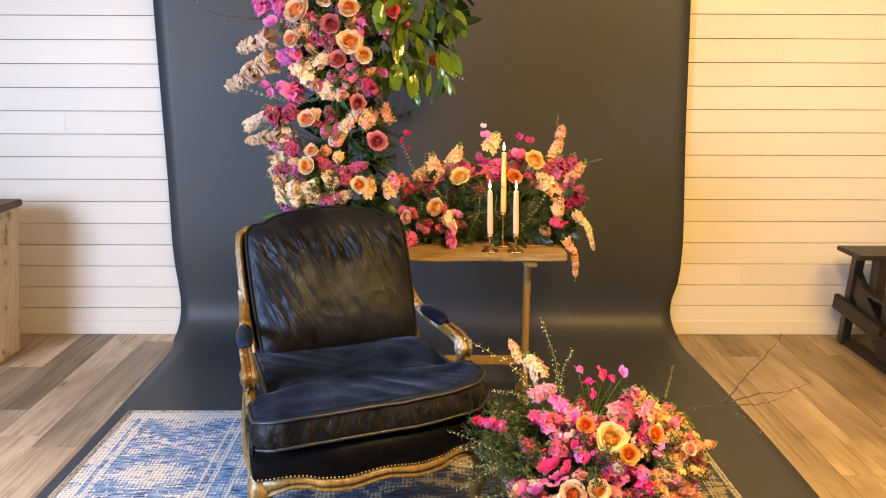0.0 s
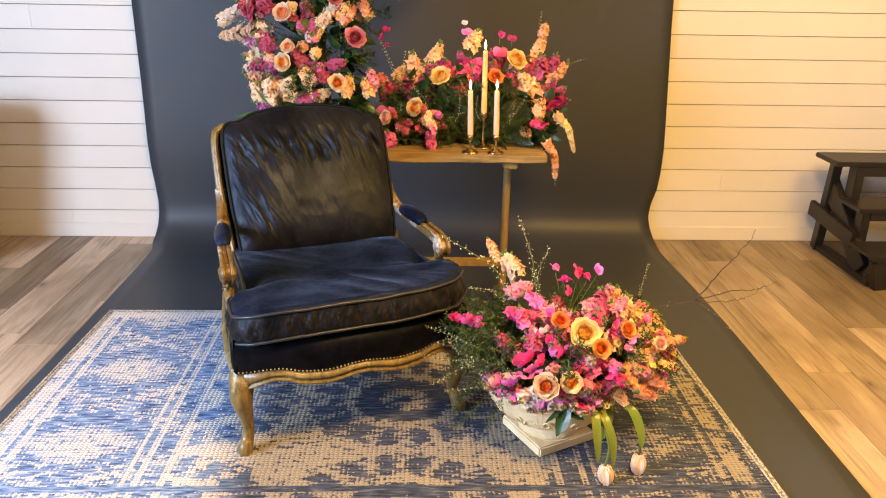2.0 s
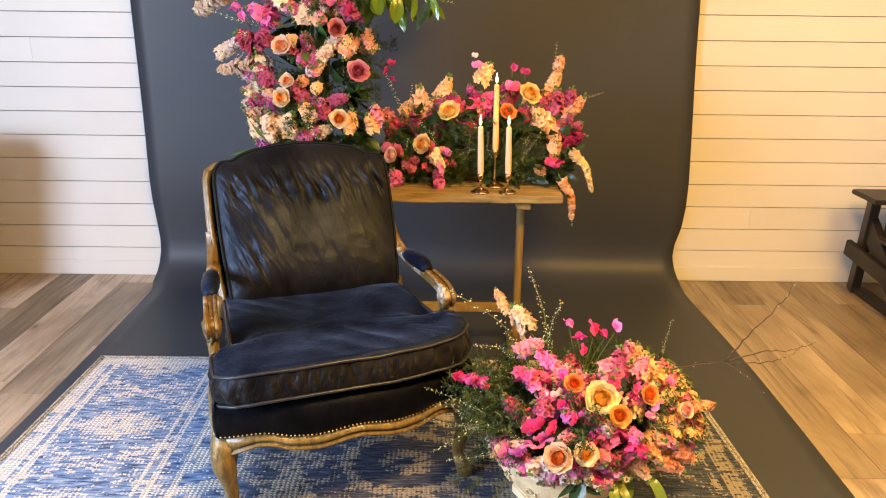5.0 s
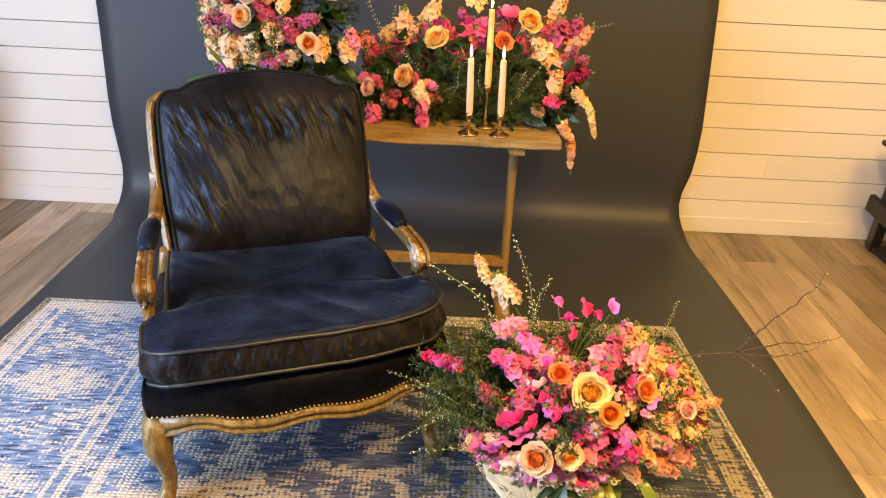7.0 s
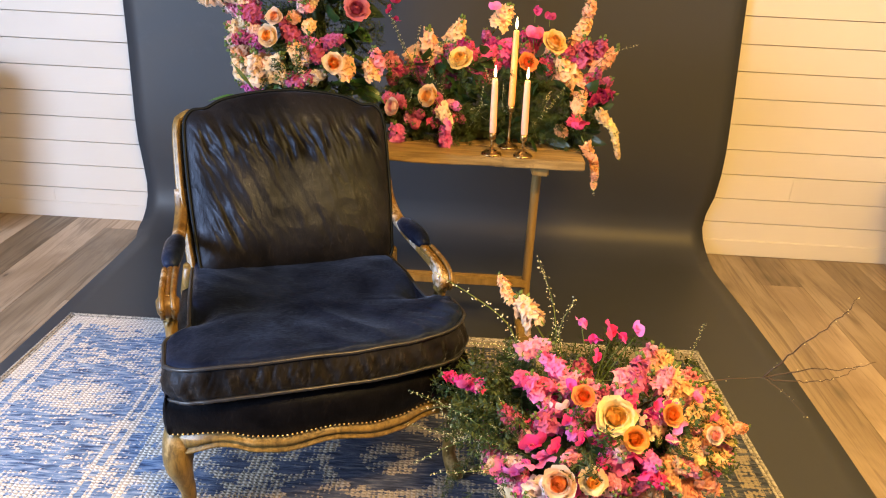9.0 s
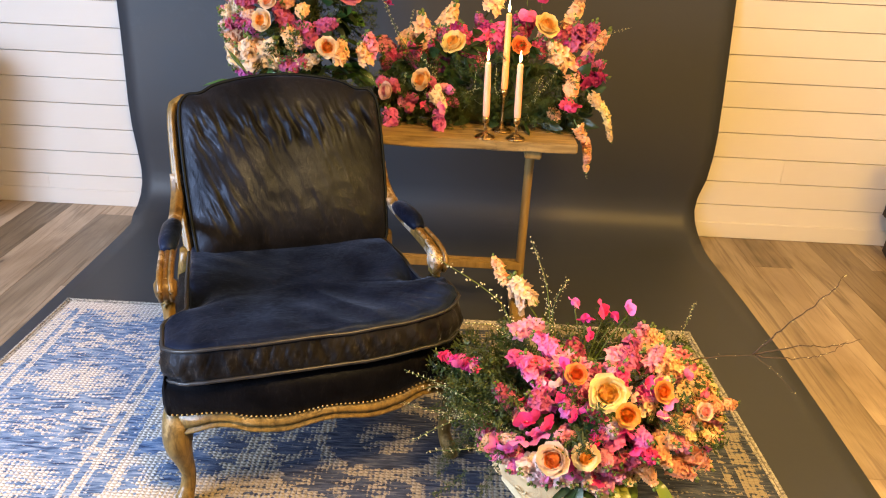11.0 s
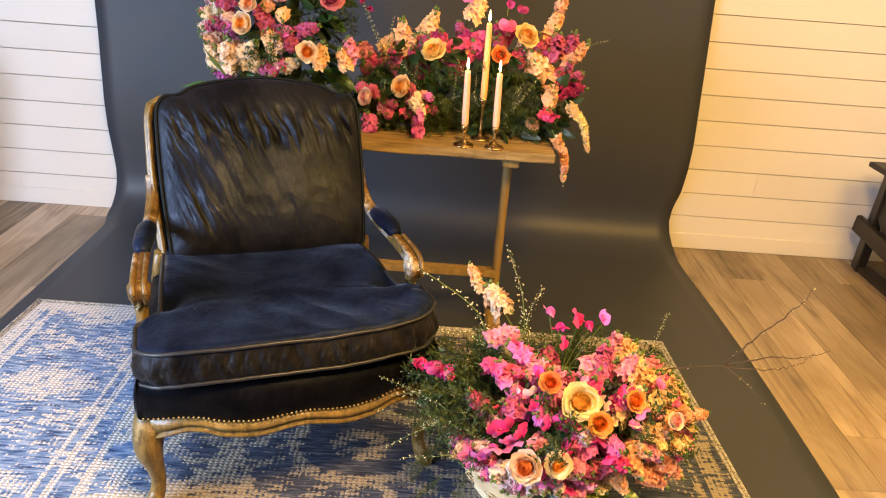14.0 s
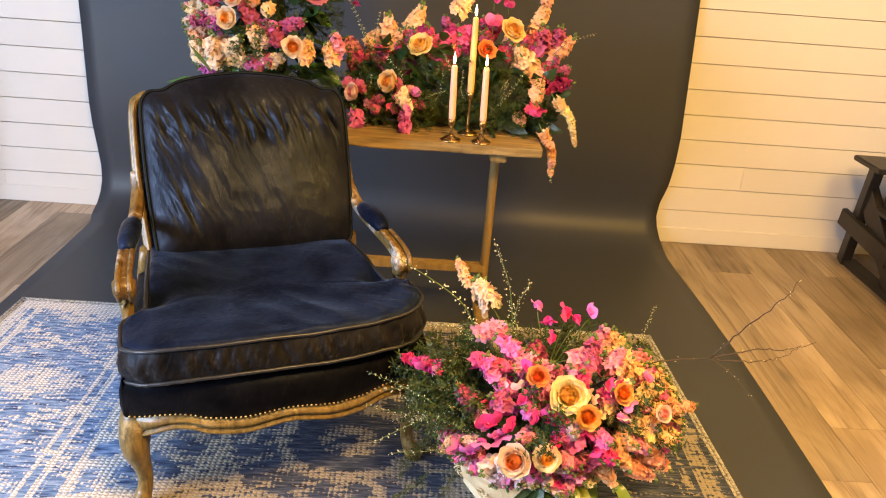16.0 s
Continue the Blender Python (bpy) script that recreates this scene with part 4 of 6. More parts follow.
def rose_mesh(name, mats, open_=1.0):
    """A garden rose of unit radius that faces up."""
    verts, faces, slots = [], [], []

    def add(piece, slot):
        o = len(verts)
        verts.extend(piece[0])
        faces.extend(tuple(o + i for i in f) for f in piece[1])
        slots.extend([slot] * len(piece[1]))
    add(lathe([(0.30, -0.25), (0.34, -0.02), (0.27, 0.16), (0.13, 0.25), (0.01, 0.27)], 12), 0)
    for k in range(30):
        r = 0.03 + 0.33 * math.sqrt(k / 30)
        add(petal(0.15, 0.58 - 0.22 * r + rnd.uniform(-.05, .05), 0.02 + 0.30 * rnd.random(), k * 2.4, r, 0.35, -0.35, 3, 3, -0.10, 0.22), 0)
    for n, w, ln, tilt, r0, cup, curl, slot in ((6, 0.40, 0.70, 0.22, 0.20, 0.45, -0.30, 0), (7, 0.46, 0.76, 0.40, 0.24, 0.45, -0.30, 0), (8, 0.52, 0.82, 0.62, 0.26, 0.45, -0.20, 1), (8, 0.58, 0.88, 0.84, 0.26, 0.46, -0.15, 1), (7, 0.60, 0.86, 1.02, 0.26, 0.42, 0.15, 1)):
        a0 = rnd.uniform(0, 6)
        for k in range(n):
            add(petal(w * rnd.uniform(.9, 1.1), ln * rnd.uniform(.92, 1.06), tilt * open_ + rnd.uniform(-.08, .08), a0 + k * 2 * math.pi / n + rnd.uniform(-.15, .15), r0, cup, curl + rnd.uniform(-.2, .2), 4, 4, -0.28, 0.08), slot)
    return mesh(name, verts, faces, mats, slots)


ROSES = {k: [rose_mesh(k + "_rose", m, o) for o in (0.74, 0.84, 0.95)] for k, m in ROSE_MATS.items()}


def spike_mesh(name, mat, count, tall, big):
    """A flower spike of unit radius along z: open frilled florets, with buds at the tip."""
    verts, faces, slots = [], [], []

    def add(piece, m4, slot):
        o = len(verts)
        verts.extend(m4 @ p for p in piece[0])
        faces.extend(tuple(o + i for i in f) for f in piece[1])
        slots.extend([slot] * len(piece[1]))
    stem = tube([(0, 0, -1.2), (0.04, 0, tall * 0.5), (0, 0.03, tall * 1.1)], [0.07, 0.05, 0.03], 5)
    add(stem, Matrix.Identity(4), 1)
    for k in range(count):
        s = k / (count - 1)
        z, a = s * tall + rnd.uniform(-.12, .12), k * 2.4 + rnd.uniform(-.5, .5)
        size = (big - 0.5 * big * s ** 2.0) * rnd.uniform(.8, 1.2)
        out = (0.55 - 0.34 * s * s) * rnd.uniform(.7, 1.2)
        m4 = Matrix.Translation((out * math.cos(a), out * math.sin(a), z)) @ pose(0, 0, 0, 0, 0, math.degrees(a) - 90) @ pose(0, 0, 0, -68 + 40 * s + rnd.uniform(-28, 28), rnd.uniform(-28, 28), 0)
        if s > 0.80:
            add(lathe([(0.03, -0.12), (0.16, 0.0), (0.14, 0.14), (0.02, 0.28)], 6), m4, 1 if s > 0.9 else 0)
            continue
        for n, w, ln, tilt in ((5, 0.58, 0.58, 1.12), (4, 0.34, 0.40, 0.5)):
            a0 = rnd.uniform(0, 6)
            for i in range(n):
                add(petal(w * size, ln * size, tilt + rnd.uniform(-.3, .3), a0 + i * 2 * math.pi / n, 0.05, -0.05, 0.5, 3, 3, 0, 0.30, 0.50), m4, 0)
        if k % 4 == 1:
            add(petal(0.12, 0.70, 1.0, rnd.uniform(0, 6), 0.0, 0.2, 0.5, 3, 2, 0, 0, 0.8), m4, 1)
    return mesh(name, verts, faces, [mat, STEM_GREEN], slots)


SPIKES = {k: [spike_mesh(k + "_spike", m, 26, 2.3, 0.76) for _ in range(3)] for k, m in SPIKE_MATS.items()}


def pea_mesh(name, mat):
    """A sweet pea blossom: a wide ruffled banner and two wings."""
    verts, faces, slots = [], [], []
    for p, slot in ((petal(1.05, 1.25, 0.25, 0.0, -0.1, -0.10, 0.5, 4, 6, -0.3, 0.16), 0), (petal(0.55, 0.95, 0.7, 2.6, 0.0, 0.5, -0.6, 4, 3, -0.3, 0.1), 0), (petal(0.55, 0.95, 0.7, 3.7, 0.0, 0.5, -0.6, 4, 3, -0.3, 0.1), 0), (tube([(0, 0, -0.2), (0.1, -0.1, -0.9), (0.3, -0.1, -1.7)], 0.05, 5), 1)):
        o = len(verts)
        verts.extend(p[0])
        faces.extend(tuple(o + i for i in f) for f in p[1])
        slots.extend([slot] * len(p[1]))
    return mesh(name, verts, faces, [mat, STEM_GREEN], slots)


PEAS = {k: [pea_mesh(k + "_pea", m) for _ in range(3)] for k, m in SPIKE_MATS.items()}


def leaf_mesh(name, mat, width=0.2, droop=0.5, fold=0.25):
    """A pointed leaf of unit length along z with a folded midrib."""
    rows = []
    n = 8
    for i in range(n + 1):
        t = i / n
        h = width * math.sin(math.pi * t ** 0.8) ** 0.9 + 0.004
        bend = droop * t * t * 0.5
        rows.append([Vector((h * w, bend + fold * h * abs(w) + 0.012 * math.sin(9 * t + 3 * w), t - 0.25 * bend)) for w in (-1, -0.5, 0, 0.5, 1)])
    vs, fs = sheet(rows)
    st, sf = tube([(0, 0.0, -0.16), (0, 0, 0.05), (0, 0.13 * droop, 0.5)], [0.014, 0.012, 0.006], 5)
    vs, fs = join((vs, fs), (st, sf))
    return mesh(name, vs, fs, [mat])


def fern_mesh(name, mat, seed):
    """A feathery spray of unit length along z."""
    r = random.Random(seed)
    pieces = []
    spine = smooth_path([(0, 0, 0), (r.uniform(-.05, .05), 0.05, 0.5), (r.uniform(-.1, .1), 0.22, 1.0)], 14)
    pieces.append(tube(spine, [0.008 - 0.0004 * i for i in range(14)], 4))
    for k in range(26):
        s = 0.12 + 0.86 * k / 26
        p = spine[min(int(s * 13), 13)]
        a = k * 2.4 + r.uniform(-.3, .3)
        ln = 0.30 * (1 - 0.65 * s) + 0.04
        d = Vector((math.cos(a), math.sin(a) * 0.7, 0.65)).normalized()
        pieces.append(tube([p, p + d * ln], [0.004, 0.002], 3, caps=False))
        for j in range(9):
            q = p + d * ln * (0.15 + 0.85 * j / 9)
            e = Vector((r.uniform(-1, 1), r.uniform(-1, 1), r.uniform(-.2, 1))).normalized()
            side = e.cross(d).normalized() * 0.011
            tip = q + e * r.uniform(.05, .085)
            pieces.append(([q, (q + tip) / 2 + side, tip, (q + tip) / 2 - side], [(0, 1, 2, 3)]))
    vs, fs = join(*pieces)
    return mesh(name, vs, fs, [mat])


def sprig_mesh(name, seed):
    """A thin arching stem of unit length set with tiny pale buds."""
    r = random.Random(seed)
    spine = smooth_path([(0, 0, 0), (r.uniform(-.10, .10), -0.07, 0.45), (r.uniform(-.14, .14), 0.13, 1.0)], 18)
    vs, fs = tube(spine, [0.007 - 0.0003 * i for i in range(18)], 5)
    slots = [0] * len(fs)
    for k in range(64):
        s = 0.22 + 0.78 * k / 63
        p = spine[min(int(s * 17), 17)] + Vector((r.uniform(-1, 1), r.uniform(-1, 1), r.uniform(-.3, .6))) * (0.045 - 0.022 * s)
        z = r.uniform(.004, .0085)
        o = len(vs)
        vs += [p + Vector(q) * z for q in ((1, 0, 0), (-1, 0, 0), (0, 1, 0), (0, -1, 0), (0, 0, 1.3), (0, 0, -1))]
        tri = [(0, 2, 4), (2, 1, 4), (1, 3, 4), (3, 0, 4), (2, 0, 5), (1, 2, 5), (3, 1, 5), (0, 3, 5)]
        fs += [tuple(o + i for i in f) for f in tri]
        slots += [1] * 8
    return mesh(name, vs, fs, [STEM_GREEN, BUD], slots)


LEAVES = {"dark": [leaf_mesh("dark_leaf", LEAF_DARK, w, d) for w, d in ((0.20, 0.4), (0.24, 0.8), (0.17, 0.2))],
          "bright": [leaf_mesh("bright_leaf", LEAF_BRIGHT, w, d) for w, d in ((0.20, 0.5), (0.235, 0.9), (0.17, 0.3))],
          "mid": [leaf_mesh("green_leaf", LEAF_MID, w, d) for w, d in ((0.26, 0.5), (0.30, 0.9))]}
FERNS = [fern_mesh("fern_spray", FERN, s) for s in range(4)]
SPRIGS = [sprig_mesh("bud_sprig", s) for s in range(3)]


def aim(at, way, size, spin=None, stretch=1.0):
    """A pose at a point whose z axis looks along way, evenly scaled, the length stretched."""
    q = Vector(way).normalized().to_track_quat("Z", "Y").to_matrix().to_4x4()
    return Matrix.Translation(at) @ q @ pose(0, 0, 0, 0, 0, rnd.uniform(0, 360) if spin is None else spin) @ Matrix.Diagonal((size, size, size * stretch, 1))


column = thing("flower_column", pose(0, 0, 0), "tall column of roses, stock and hanging green leaves on the table", "flowers", "flower arrangements")
garland = thing("flower_garland", pose(0, 0, 0), "low arrangement of roses, snapdragons and fern on the table", "flowers", "flower arrangements")
posy = thing("flower_posy", pose(0, 0, 0), "round arrangement of pink and peach flowers in the urn", "flowers", "flower arrangements")
CORES = {column: Vector((-0.34, 3.46, 1.35)), garland: Vector((0.32, 3.46, 0.92)), posy: Vector((0.56, 2.32, 0.28))}


def outward(arr, at):
    core = CORES[arr].copy()
    if arr is column:
        core.z = at[2] - 0.08
    d = (Vector(at) - core).normalized()
    return (d + Vector((0.0, -0.75, 0.25)) + Vector((rnd.uniform(-.3, .3), rnd.uniform(-.2, .2), rnd.uniform(-.2, .3)))).normalized()


def rose(arr, at, r, tint):
    at = Vector(at) + Vector((0, -0.03 if arr is posy else -0.02, 0))
    put("garden_rose", rnd.choice(ROSES[tint]), arr, aim(at, outward(arr, at), r * (1.16 if arr is posy else 1.02 if arr is column else 1.15)), tint.replace("pinkw", "pink and white") + " garden rose")


def spike(arr, a, c, r, tint):
    a, c = Vector(a), Vector(c)
    ln = (c - a).length
    r = r * (1.0 if arr is posy else 1.12)
    if ln > 3.6 * r:
        # a long stem: clusters that get smaller towards the tip
        n = math.ceil(ln / (2.4 * r))
        for k in range(n):
            p = a + (c - a) * (k / n) + Vector((rnd.uniform(-1, 1), rnd.uniform(-1, 1), rnd.uniform(-1, 1))) * 0.12 * r
            put("stock_spike", rnd.choice(SPIKES[tint]), arr, aim(p, c - a, r * (1.05 - 0.45 * k / n), None, min(1.2, ln / n / (2.0 * r))))
        return
    put("stock_spike", rnd.choice(SPIKES[tint]), arr, aim(a, c - a, r, None, min(1.15, max(0.75, ln / (2.2 * r)))))


def sweet_pea(arr, at, r, tint):
    put("sweet_pea", rnd.choice(PEAS[tint]), arr, aim(at, outward(arr, at) + Vector((0, 0, 0.5)), r))


def leaf(arr, at, way, size, tint):
    put("leaf", rnd.choice(LEAVES[tint]), arr, aim(at, way, size))


def fern(arr, at, way, size):
    put("fern_spray", rnd.choice(FERNS), arr, aim(at, way, size))


def sprig(arr, at, tip):
    d = Vector(tip) - Vector(at)
    put("bud_sprig", rnd.choice(SPRIGS), arr, aim(at, d, d.length))


rose(column, (-0.300, 3.232, 1.748), 0.047, "peach")
rose(column, (-0.371, 3.230, 1.684), 0.047, "dusty")
rose(column, (-0.299, 3.232, 1.617), 0.056, "peach")
rose(column, (-0.346, 3.230, 1.550), 0.040, "dusty")
rose(column, (-0.530, 3.250, 1.628), 0.040, "pale")
rose(column, (-0.245, 3.239, 1.568), 0.040, "peach")
rose(column, (-0.274, 3.235, 1.381), 0.040, "dusty")
rose(column, (-0.480, 3.240, 1.317), 0.043, "pale")
rose(column, (-0.200, 3.248, 1.226), 0.045, "dusty")
rose(column, (-0.466, 3.238, 1.189), 0.033, "pale")
rose(column, (-0.488, 3.241, 1.126), 0.043, "peach")
rose(column, (-0.275, 3.235, 1.050), 0.040, "peach")
rose(column, (-0.502, 3.244, 1.735), 0.059, "pale")
rose(column, (-0.394, 3.231, 1.785), 0.038, "pale")
rose(column, (-0.136, 3.267, 1.742), 0.038, "coral")
rose(column, (0.024, 3.420, 1.634), 0.034, "coral")
rose(column, (0.024, 3.420, 1.546), 0.034, "coral")
spike(column, (-0.636, 3.329, 1.647), (-0.804, 3.430, 1.581), 0.039, "blush")
spike(column, (-0.637, 3.330, 1.540), (-0.869, 3.430, 1.427), 0.046, "blush")
spike(column, (-0.515, 3.287, 1.500), (-0.369, 3.240, 1.585), 0.036, "cream")
spike(column, (-0.469, 3.278, 1.462), (-0.531, 3.260, 1.551), 0.036, "cream")
spike(column, (-0.412, 3.272, 1.418), (-0.348, 3.240, 1.519), 0.032, "cream")
spike(column, (-0.355, 3.270, 1.418), (-0.443, 3.245, 1.407), 0.029, "cream")
spike(column, (-0.360, 3.270, 1.246), (-0.296, 3.243, 1.340), 0.030, "cream")
spike(column, (-0.264, 3.276, 1.361), (-0.356, 3.240, 1.261), 0.032, "cream")
spike(column, (-0.601, 3.313, 1.242), (-0.793, 3.430, 1.203), 0.033, "blush")
spike(column, (-0.219, 3.284, 1.338), (-0.264, 3.246, 1.249), 0.029, "apricot")
spike(column, (-0.551, 3.296, 0.969), (-0.553, 3.266, 1.063), 0.039, "cream")
spike(column, (-0.390, 3.271, 1.034), (-0.419, 3.242, 1.109), 0.033, "apricot")
spike(column, (-0.249, 3.278, 0.997), (-0.222, 3.253, 1.085), 0.030, "apricot")
spike(column, (-0.155, 3.300, 0.993), (-0.175, 3.264, 1.071), 0.027, "apricot")
spike(column, (-0.368, 3.270, 0.981), (-0.304, 3.242, 1.015), 0.027, "cream")
spike(column, (-0.500, 3.283, 0.984), (-0.456, 3.246, 1.062), 0.036, "cream")
spike(column, (-0.665, 3.347, 1.741), (-0.692, 3.338, 1.827), 0.037, "orchid")
spike(column, (-0.564, 3.300, 1.738), (-0.615, 3.289, 1.802), 0.036, "orchid")
spike(column, (-0.485, 3.281, 1.651), (-0.431, 3.243, 1.735), 0.036, "apricot")
spike(column, (-0.598, 3.312, 1.307), (-0.667, 3.318, 1.358), 0.045, "mauve")
spike(column, (-0.546, 3.294, 1.359), (-0.592, 3.280, 1.303), 0.039, "mauve")
spike(column, (-0.519, 3.287, 1.405), (-0.609, 3.286, 1.450), 0.039, "orchid")
spike(column, (-0.229, 3.282, 1.429), (-0.259, 3.247, 1.486), 0.032, "mauve")
spike(column, (-0.411, 3.272, 1.105), (-0.452, 3.246, 1.179), 0.033, "mauve")
spike(column, (-0.533, 3.291, 1.091), (-0.601, 3.283, 1.115), 0.030, "mauve")
spike(column, (-0.364, 3.270, 1.106), (-0.315, 3.241, 1.039), 0.030, "mauve")
spike(column, (-0.572, 3.302, 1.574), (-0.496, 3.253, 1.540), 0.039, "orchid")
spike(column, (-0.776, 3.460, 1.271), (-0.614, 3.289, 1.359), 0.029, "blush")
spike(column, (-0.131, 3.308, 1.029), (-0.152, 3.271, 1.106), 0.027, "dust")
spike(column, (-0.615, 3.319, 0.977), (-0.632, 3.297, 1.041), 0.028, "cream")
spike(column, (-0.169, 3.296, 1.652), (-0.122, 3.282, 1.717), 0.032, "dust")
spike(column, (-0.406, 3.271, 1.618), (-0.366, 3.240, 1.650), 0.032, "mauve")
spike(column, (-0.511, 3.286, 1.031), (-0.606, 3.285, 1.031), 0.030, "apricot")
spike(column, (-0.305, 3.272, 1.106), (-0.244, 3.249, 1.132), 0.027, "mauve")
spike(column, (-0.173, 3.295, 1.360), (-0.149, 3.272, 1.304), 0.027, "apricot")
spike(column, (-0.266, 3.276, 1.304), (-0.228, 3.252, 1.351), 0.026, "apricot")
sweet_pea(column, (-0.633, 3.283, 1.417), 0.034, "orchid")
sweet_pea(column, (-0.658, 3.297, 1.450), 0.032, "orchid")
sweet_pea(column, (-0.527, 3.244, 1.573), 0.036, "orchid")
sweet_pea(column, (-0.558, 3.253, 1.429), 0.033, "orchid")
sweet_pea(column, (-0.290, 3.228, 1.519), 0.028, "orchid")
sweet_pea(column, (-0.285, 3.229, 1.475), 0.026, "orchid")
sweet_pea(column, (-0.179, 3.248, 1.497), 0.028, "mauve")
sweet_pea(column, (-0.253, 3.233, 1.693), 0.033, "orchid")
sweet_pea(column, (-0.225, 3.237, 1.442), 0.030, "berry")
sweet_pea(column, (-0.080, 3.287, 1.250), 0.019, "berry")
sweet_pea(column, (-0.099, 3.277, 1.223), 0.019, "berry")
sweet_pea(column, (-0.076, 3.289, 1.194), 0.017, "berry")
sweet_pea(column, (-0.077, 3.288, 1.685), 0.036, "orchid")
sweet_pea(column, (-0.254, 3.233, 1.650), 0.028, "orchid")
sweet_pea(column, (-0.340, 3.225, 1.735), 0.028, "mauve")
sweet_pea(column, (-0.146, 3.258, 1.497), 0.023, "mauve")
sweet_pea(column, (-0.441, 3.229, 1.713), 0.031, "orchid")
sweet_pea(column, (-0.618, 3.276, 1.693), 0.031, "orchid")
rose(garland, (0.147, 3.398, 1.059), 0.042, "yellow")
rose(garland, (0.044, 3.351, 0.933), 0.042, "yellow")
rose(garland, (0.465, 3.394, 1.132), 0.042, "yellow")
rose(garland, (0.381, 3.391, 1.061), 0.032, "orange")
rose(garland, (-0.080, 3.322, 0.894), 0.034, "pinkw")
spike(garland, (0.031, 3.454, 1.036), (0.027, 3.425, 1.159), 0.041, "apricot")
spike(garland, (0.111, 3.442, 1.108), (0.147, 3.408, 1.191), 0.034, "apricot")
spike(garland, (0.270, 3.431, 1.179), (0.304, 3.400, 1.248), 0.037, "apricot")
spike(garland, (0.550, 3.442, 0.996), (0.480, 3.405, 1.089), 0.041, "apricot")
spike(garland, (0.546, 3.442, 1.104), (0.597, 3.418, 1.293), 0.031, "apricot")
spike(garland, (0.625, 3.453, 1.045), (0.708, 3.444, 1.121), 0.035, "apricot")
spike(garland, (0.577, 3.446, 0.970), (0.569, 3.297, 0.897), 0.035, "apricot")
spike(garland, (0.086, 3.318, 0.892), (0.134, 3.279, 0.826), 0.027, "cream")
spike(garland, (0.635, 3.300, 0.915), (0.700, 3.290, 0.850), 0.021, "creamy")
spike(garland, (0.690, 3.290, 0.860), (0.728, 3.280, 0.750), 0.015, "creamy")
spike(garland, (0.600, 3.285, 0.800), (0.650, 3.270, 0.715), 0.022, "apricot")
spike(garland, (0.640, 3.272, 0.735), (0.645, 3.265, 0.640), 0.017, "apricot")
spike(garland, (0.198, 3.434, 1.059), (0.282, 3.401, 1.101), 0.034, "coralp")
spike(garland, (0.285, 3.430, 1.085), (0.331, 3.400, 1.126), 0.034, "coralp")
spike(garland, (0.236, 3.432, 0.984), (0.185, 3.405, 1.026), 0.034, "coralp")
spike(garland, (0.024, 3.452, 0.968), (-0.026, 3.437, 1.046), 0.041, "mauve")
spike(garland, (0.112, 3.442, 0.970), (0.086, 3.415, 1.037), 0.037, "mauve")
spike(garland, (0.609, 3.407, 0.944), (0.729, 3.434, 0.959), 0.034, "berry")
spike(garland, (0.573, 3.445, 1.058), (0.578, 3.416, 1.149), 0.041, "mauve")
spike(garland, (0.637, 3.456, 1.082), (0.641, 3.426, 1.148), 0.032, "mauve")
spike(garland, (0.509, 3.438, 1.084), (0.566, 3.414, 1.125), 0.031, "mauve")
spike(garland, (-0.062, 3.349, 0.747), (-0.085, 3.330, 0.852), 0.031, "orchid")
spike(garland, (0.110, 3.312, 0.776), (0.097, 3.284, 0.850), 0.027, "orchid")
spike(garland, (0.548, 3.312, 0.882), (0.593, 3.288, 0.862), 0.024, "coralp")
spike(garland, (-0.091, 3.494, 0.999), (-0.128, 3.490, 1.050), 0.032, "dust")
spike(garland, (-0.039, 3.471, 1.041), (0.012, 3.428, 1.109), 0.028, "apricot")
spike(garland, (0.161, 3.437, 1.084), (0.110, 3.412, 1.112), 0.028, "coralp")
sweet_pea(garland, (0.397, 3.386, 1.152), 0.032, "coralp")
sweet_pea(garland, (0.395, 3.386, 1.230), 0.022, "berry")
sweet_pea(garland, (0.444, 3.388, 1.213), 0.020, "berry")
sweet_pea(garland, (0.254, 3.386, 1.237), 0.022, "orchid")
sweet_pea(garland, (0.049, 3.276, 0.859), 0.019, "coralp")
sweet_pea(garland, (0.098, 3.269, 0.792), 0.024, "orchid")
sweet_pea(garland, (0.578, 3.271, 0.878), 0.024, "berry")
sweet_pea(garland, (-0.048, 3.299, 0.784), 0.022, "orchid")
sweet_pea(garland, (0.554, 3.268, 0.867), 0.019, "coralp")
sweet_pea(garland, (0.242, 3.387, 1.275), 0.015, "pale")
sweet_pea(garland, (0.121, 3.266, 0.854), 0.024, "orchid")
rose(posy, (0.560, 2.158, 0.475), 0.044, "cream")
rose(posy, (0.440, 2.080, 0.338), 0.040, "peach")
rose(posy, (0.512, 2.082, 0.350), 0.034, "peach")
rose(posy, (0.490, 2.193, 0.500), 0.025, "orange")
rose(posy, (0.604, 2.119, 0.445), 0.028, "orange")
rose(posy, (0.691, 2.167, 0.482), 0.025, "orange")
rose(posy, (0.787, 2.143, 0.449), 0.021, "pinkw")
spike(posy, (0.351, 2.286, 0.534), (0.429, 2.285, 0.573), 0.029, "dust")
spike(posy, (0.445, 2.248, 0.512), (0.392, 2.261, 0.545), 0.029, "orchid")
spike(posy, (0.390, 2.207, 0.463), (0.372, 2.229, 0.511), 0.031, "orchid")
spike(posy, (0.340, 2.243, 0.485), (0.440, 2.202, 0.495), 0.026, "coralp")
spike(posy, (0.339, 2.198, 0.390), (0.301, 2.189, 0.443), 0.027, "mauve")
spike(posy, (0.424, 2.171, 0.395), (0.384, 2.155, 0.441), 0.029, "mauve")
spike(posy, (0.618, 2.214, 0.490), (0.632, 2.267, 0.563), 0.033, "mauve")
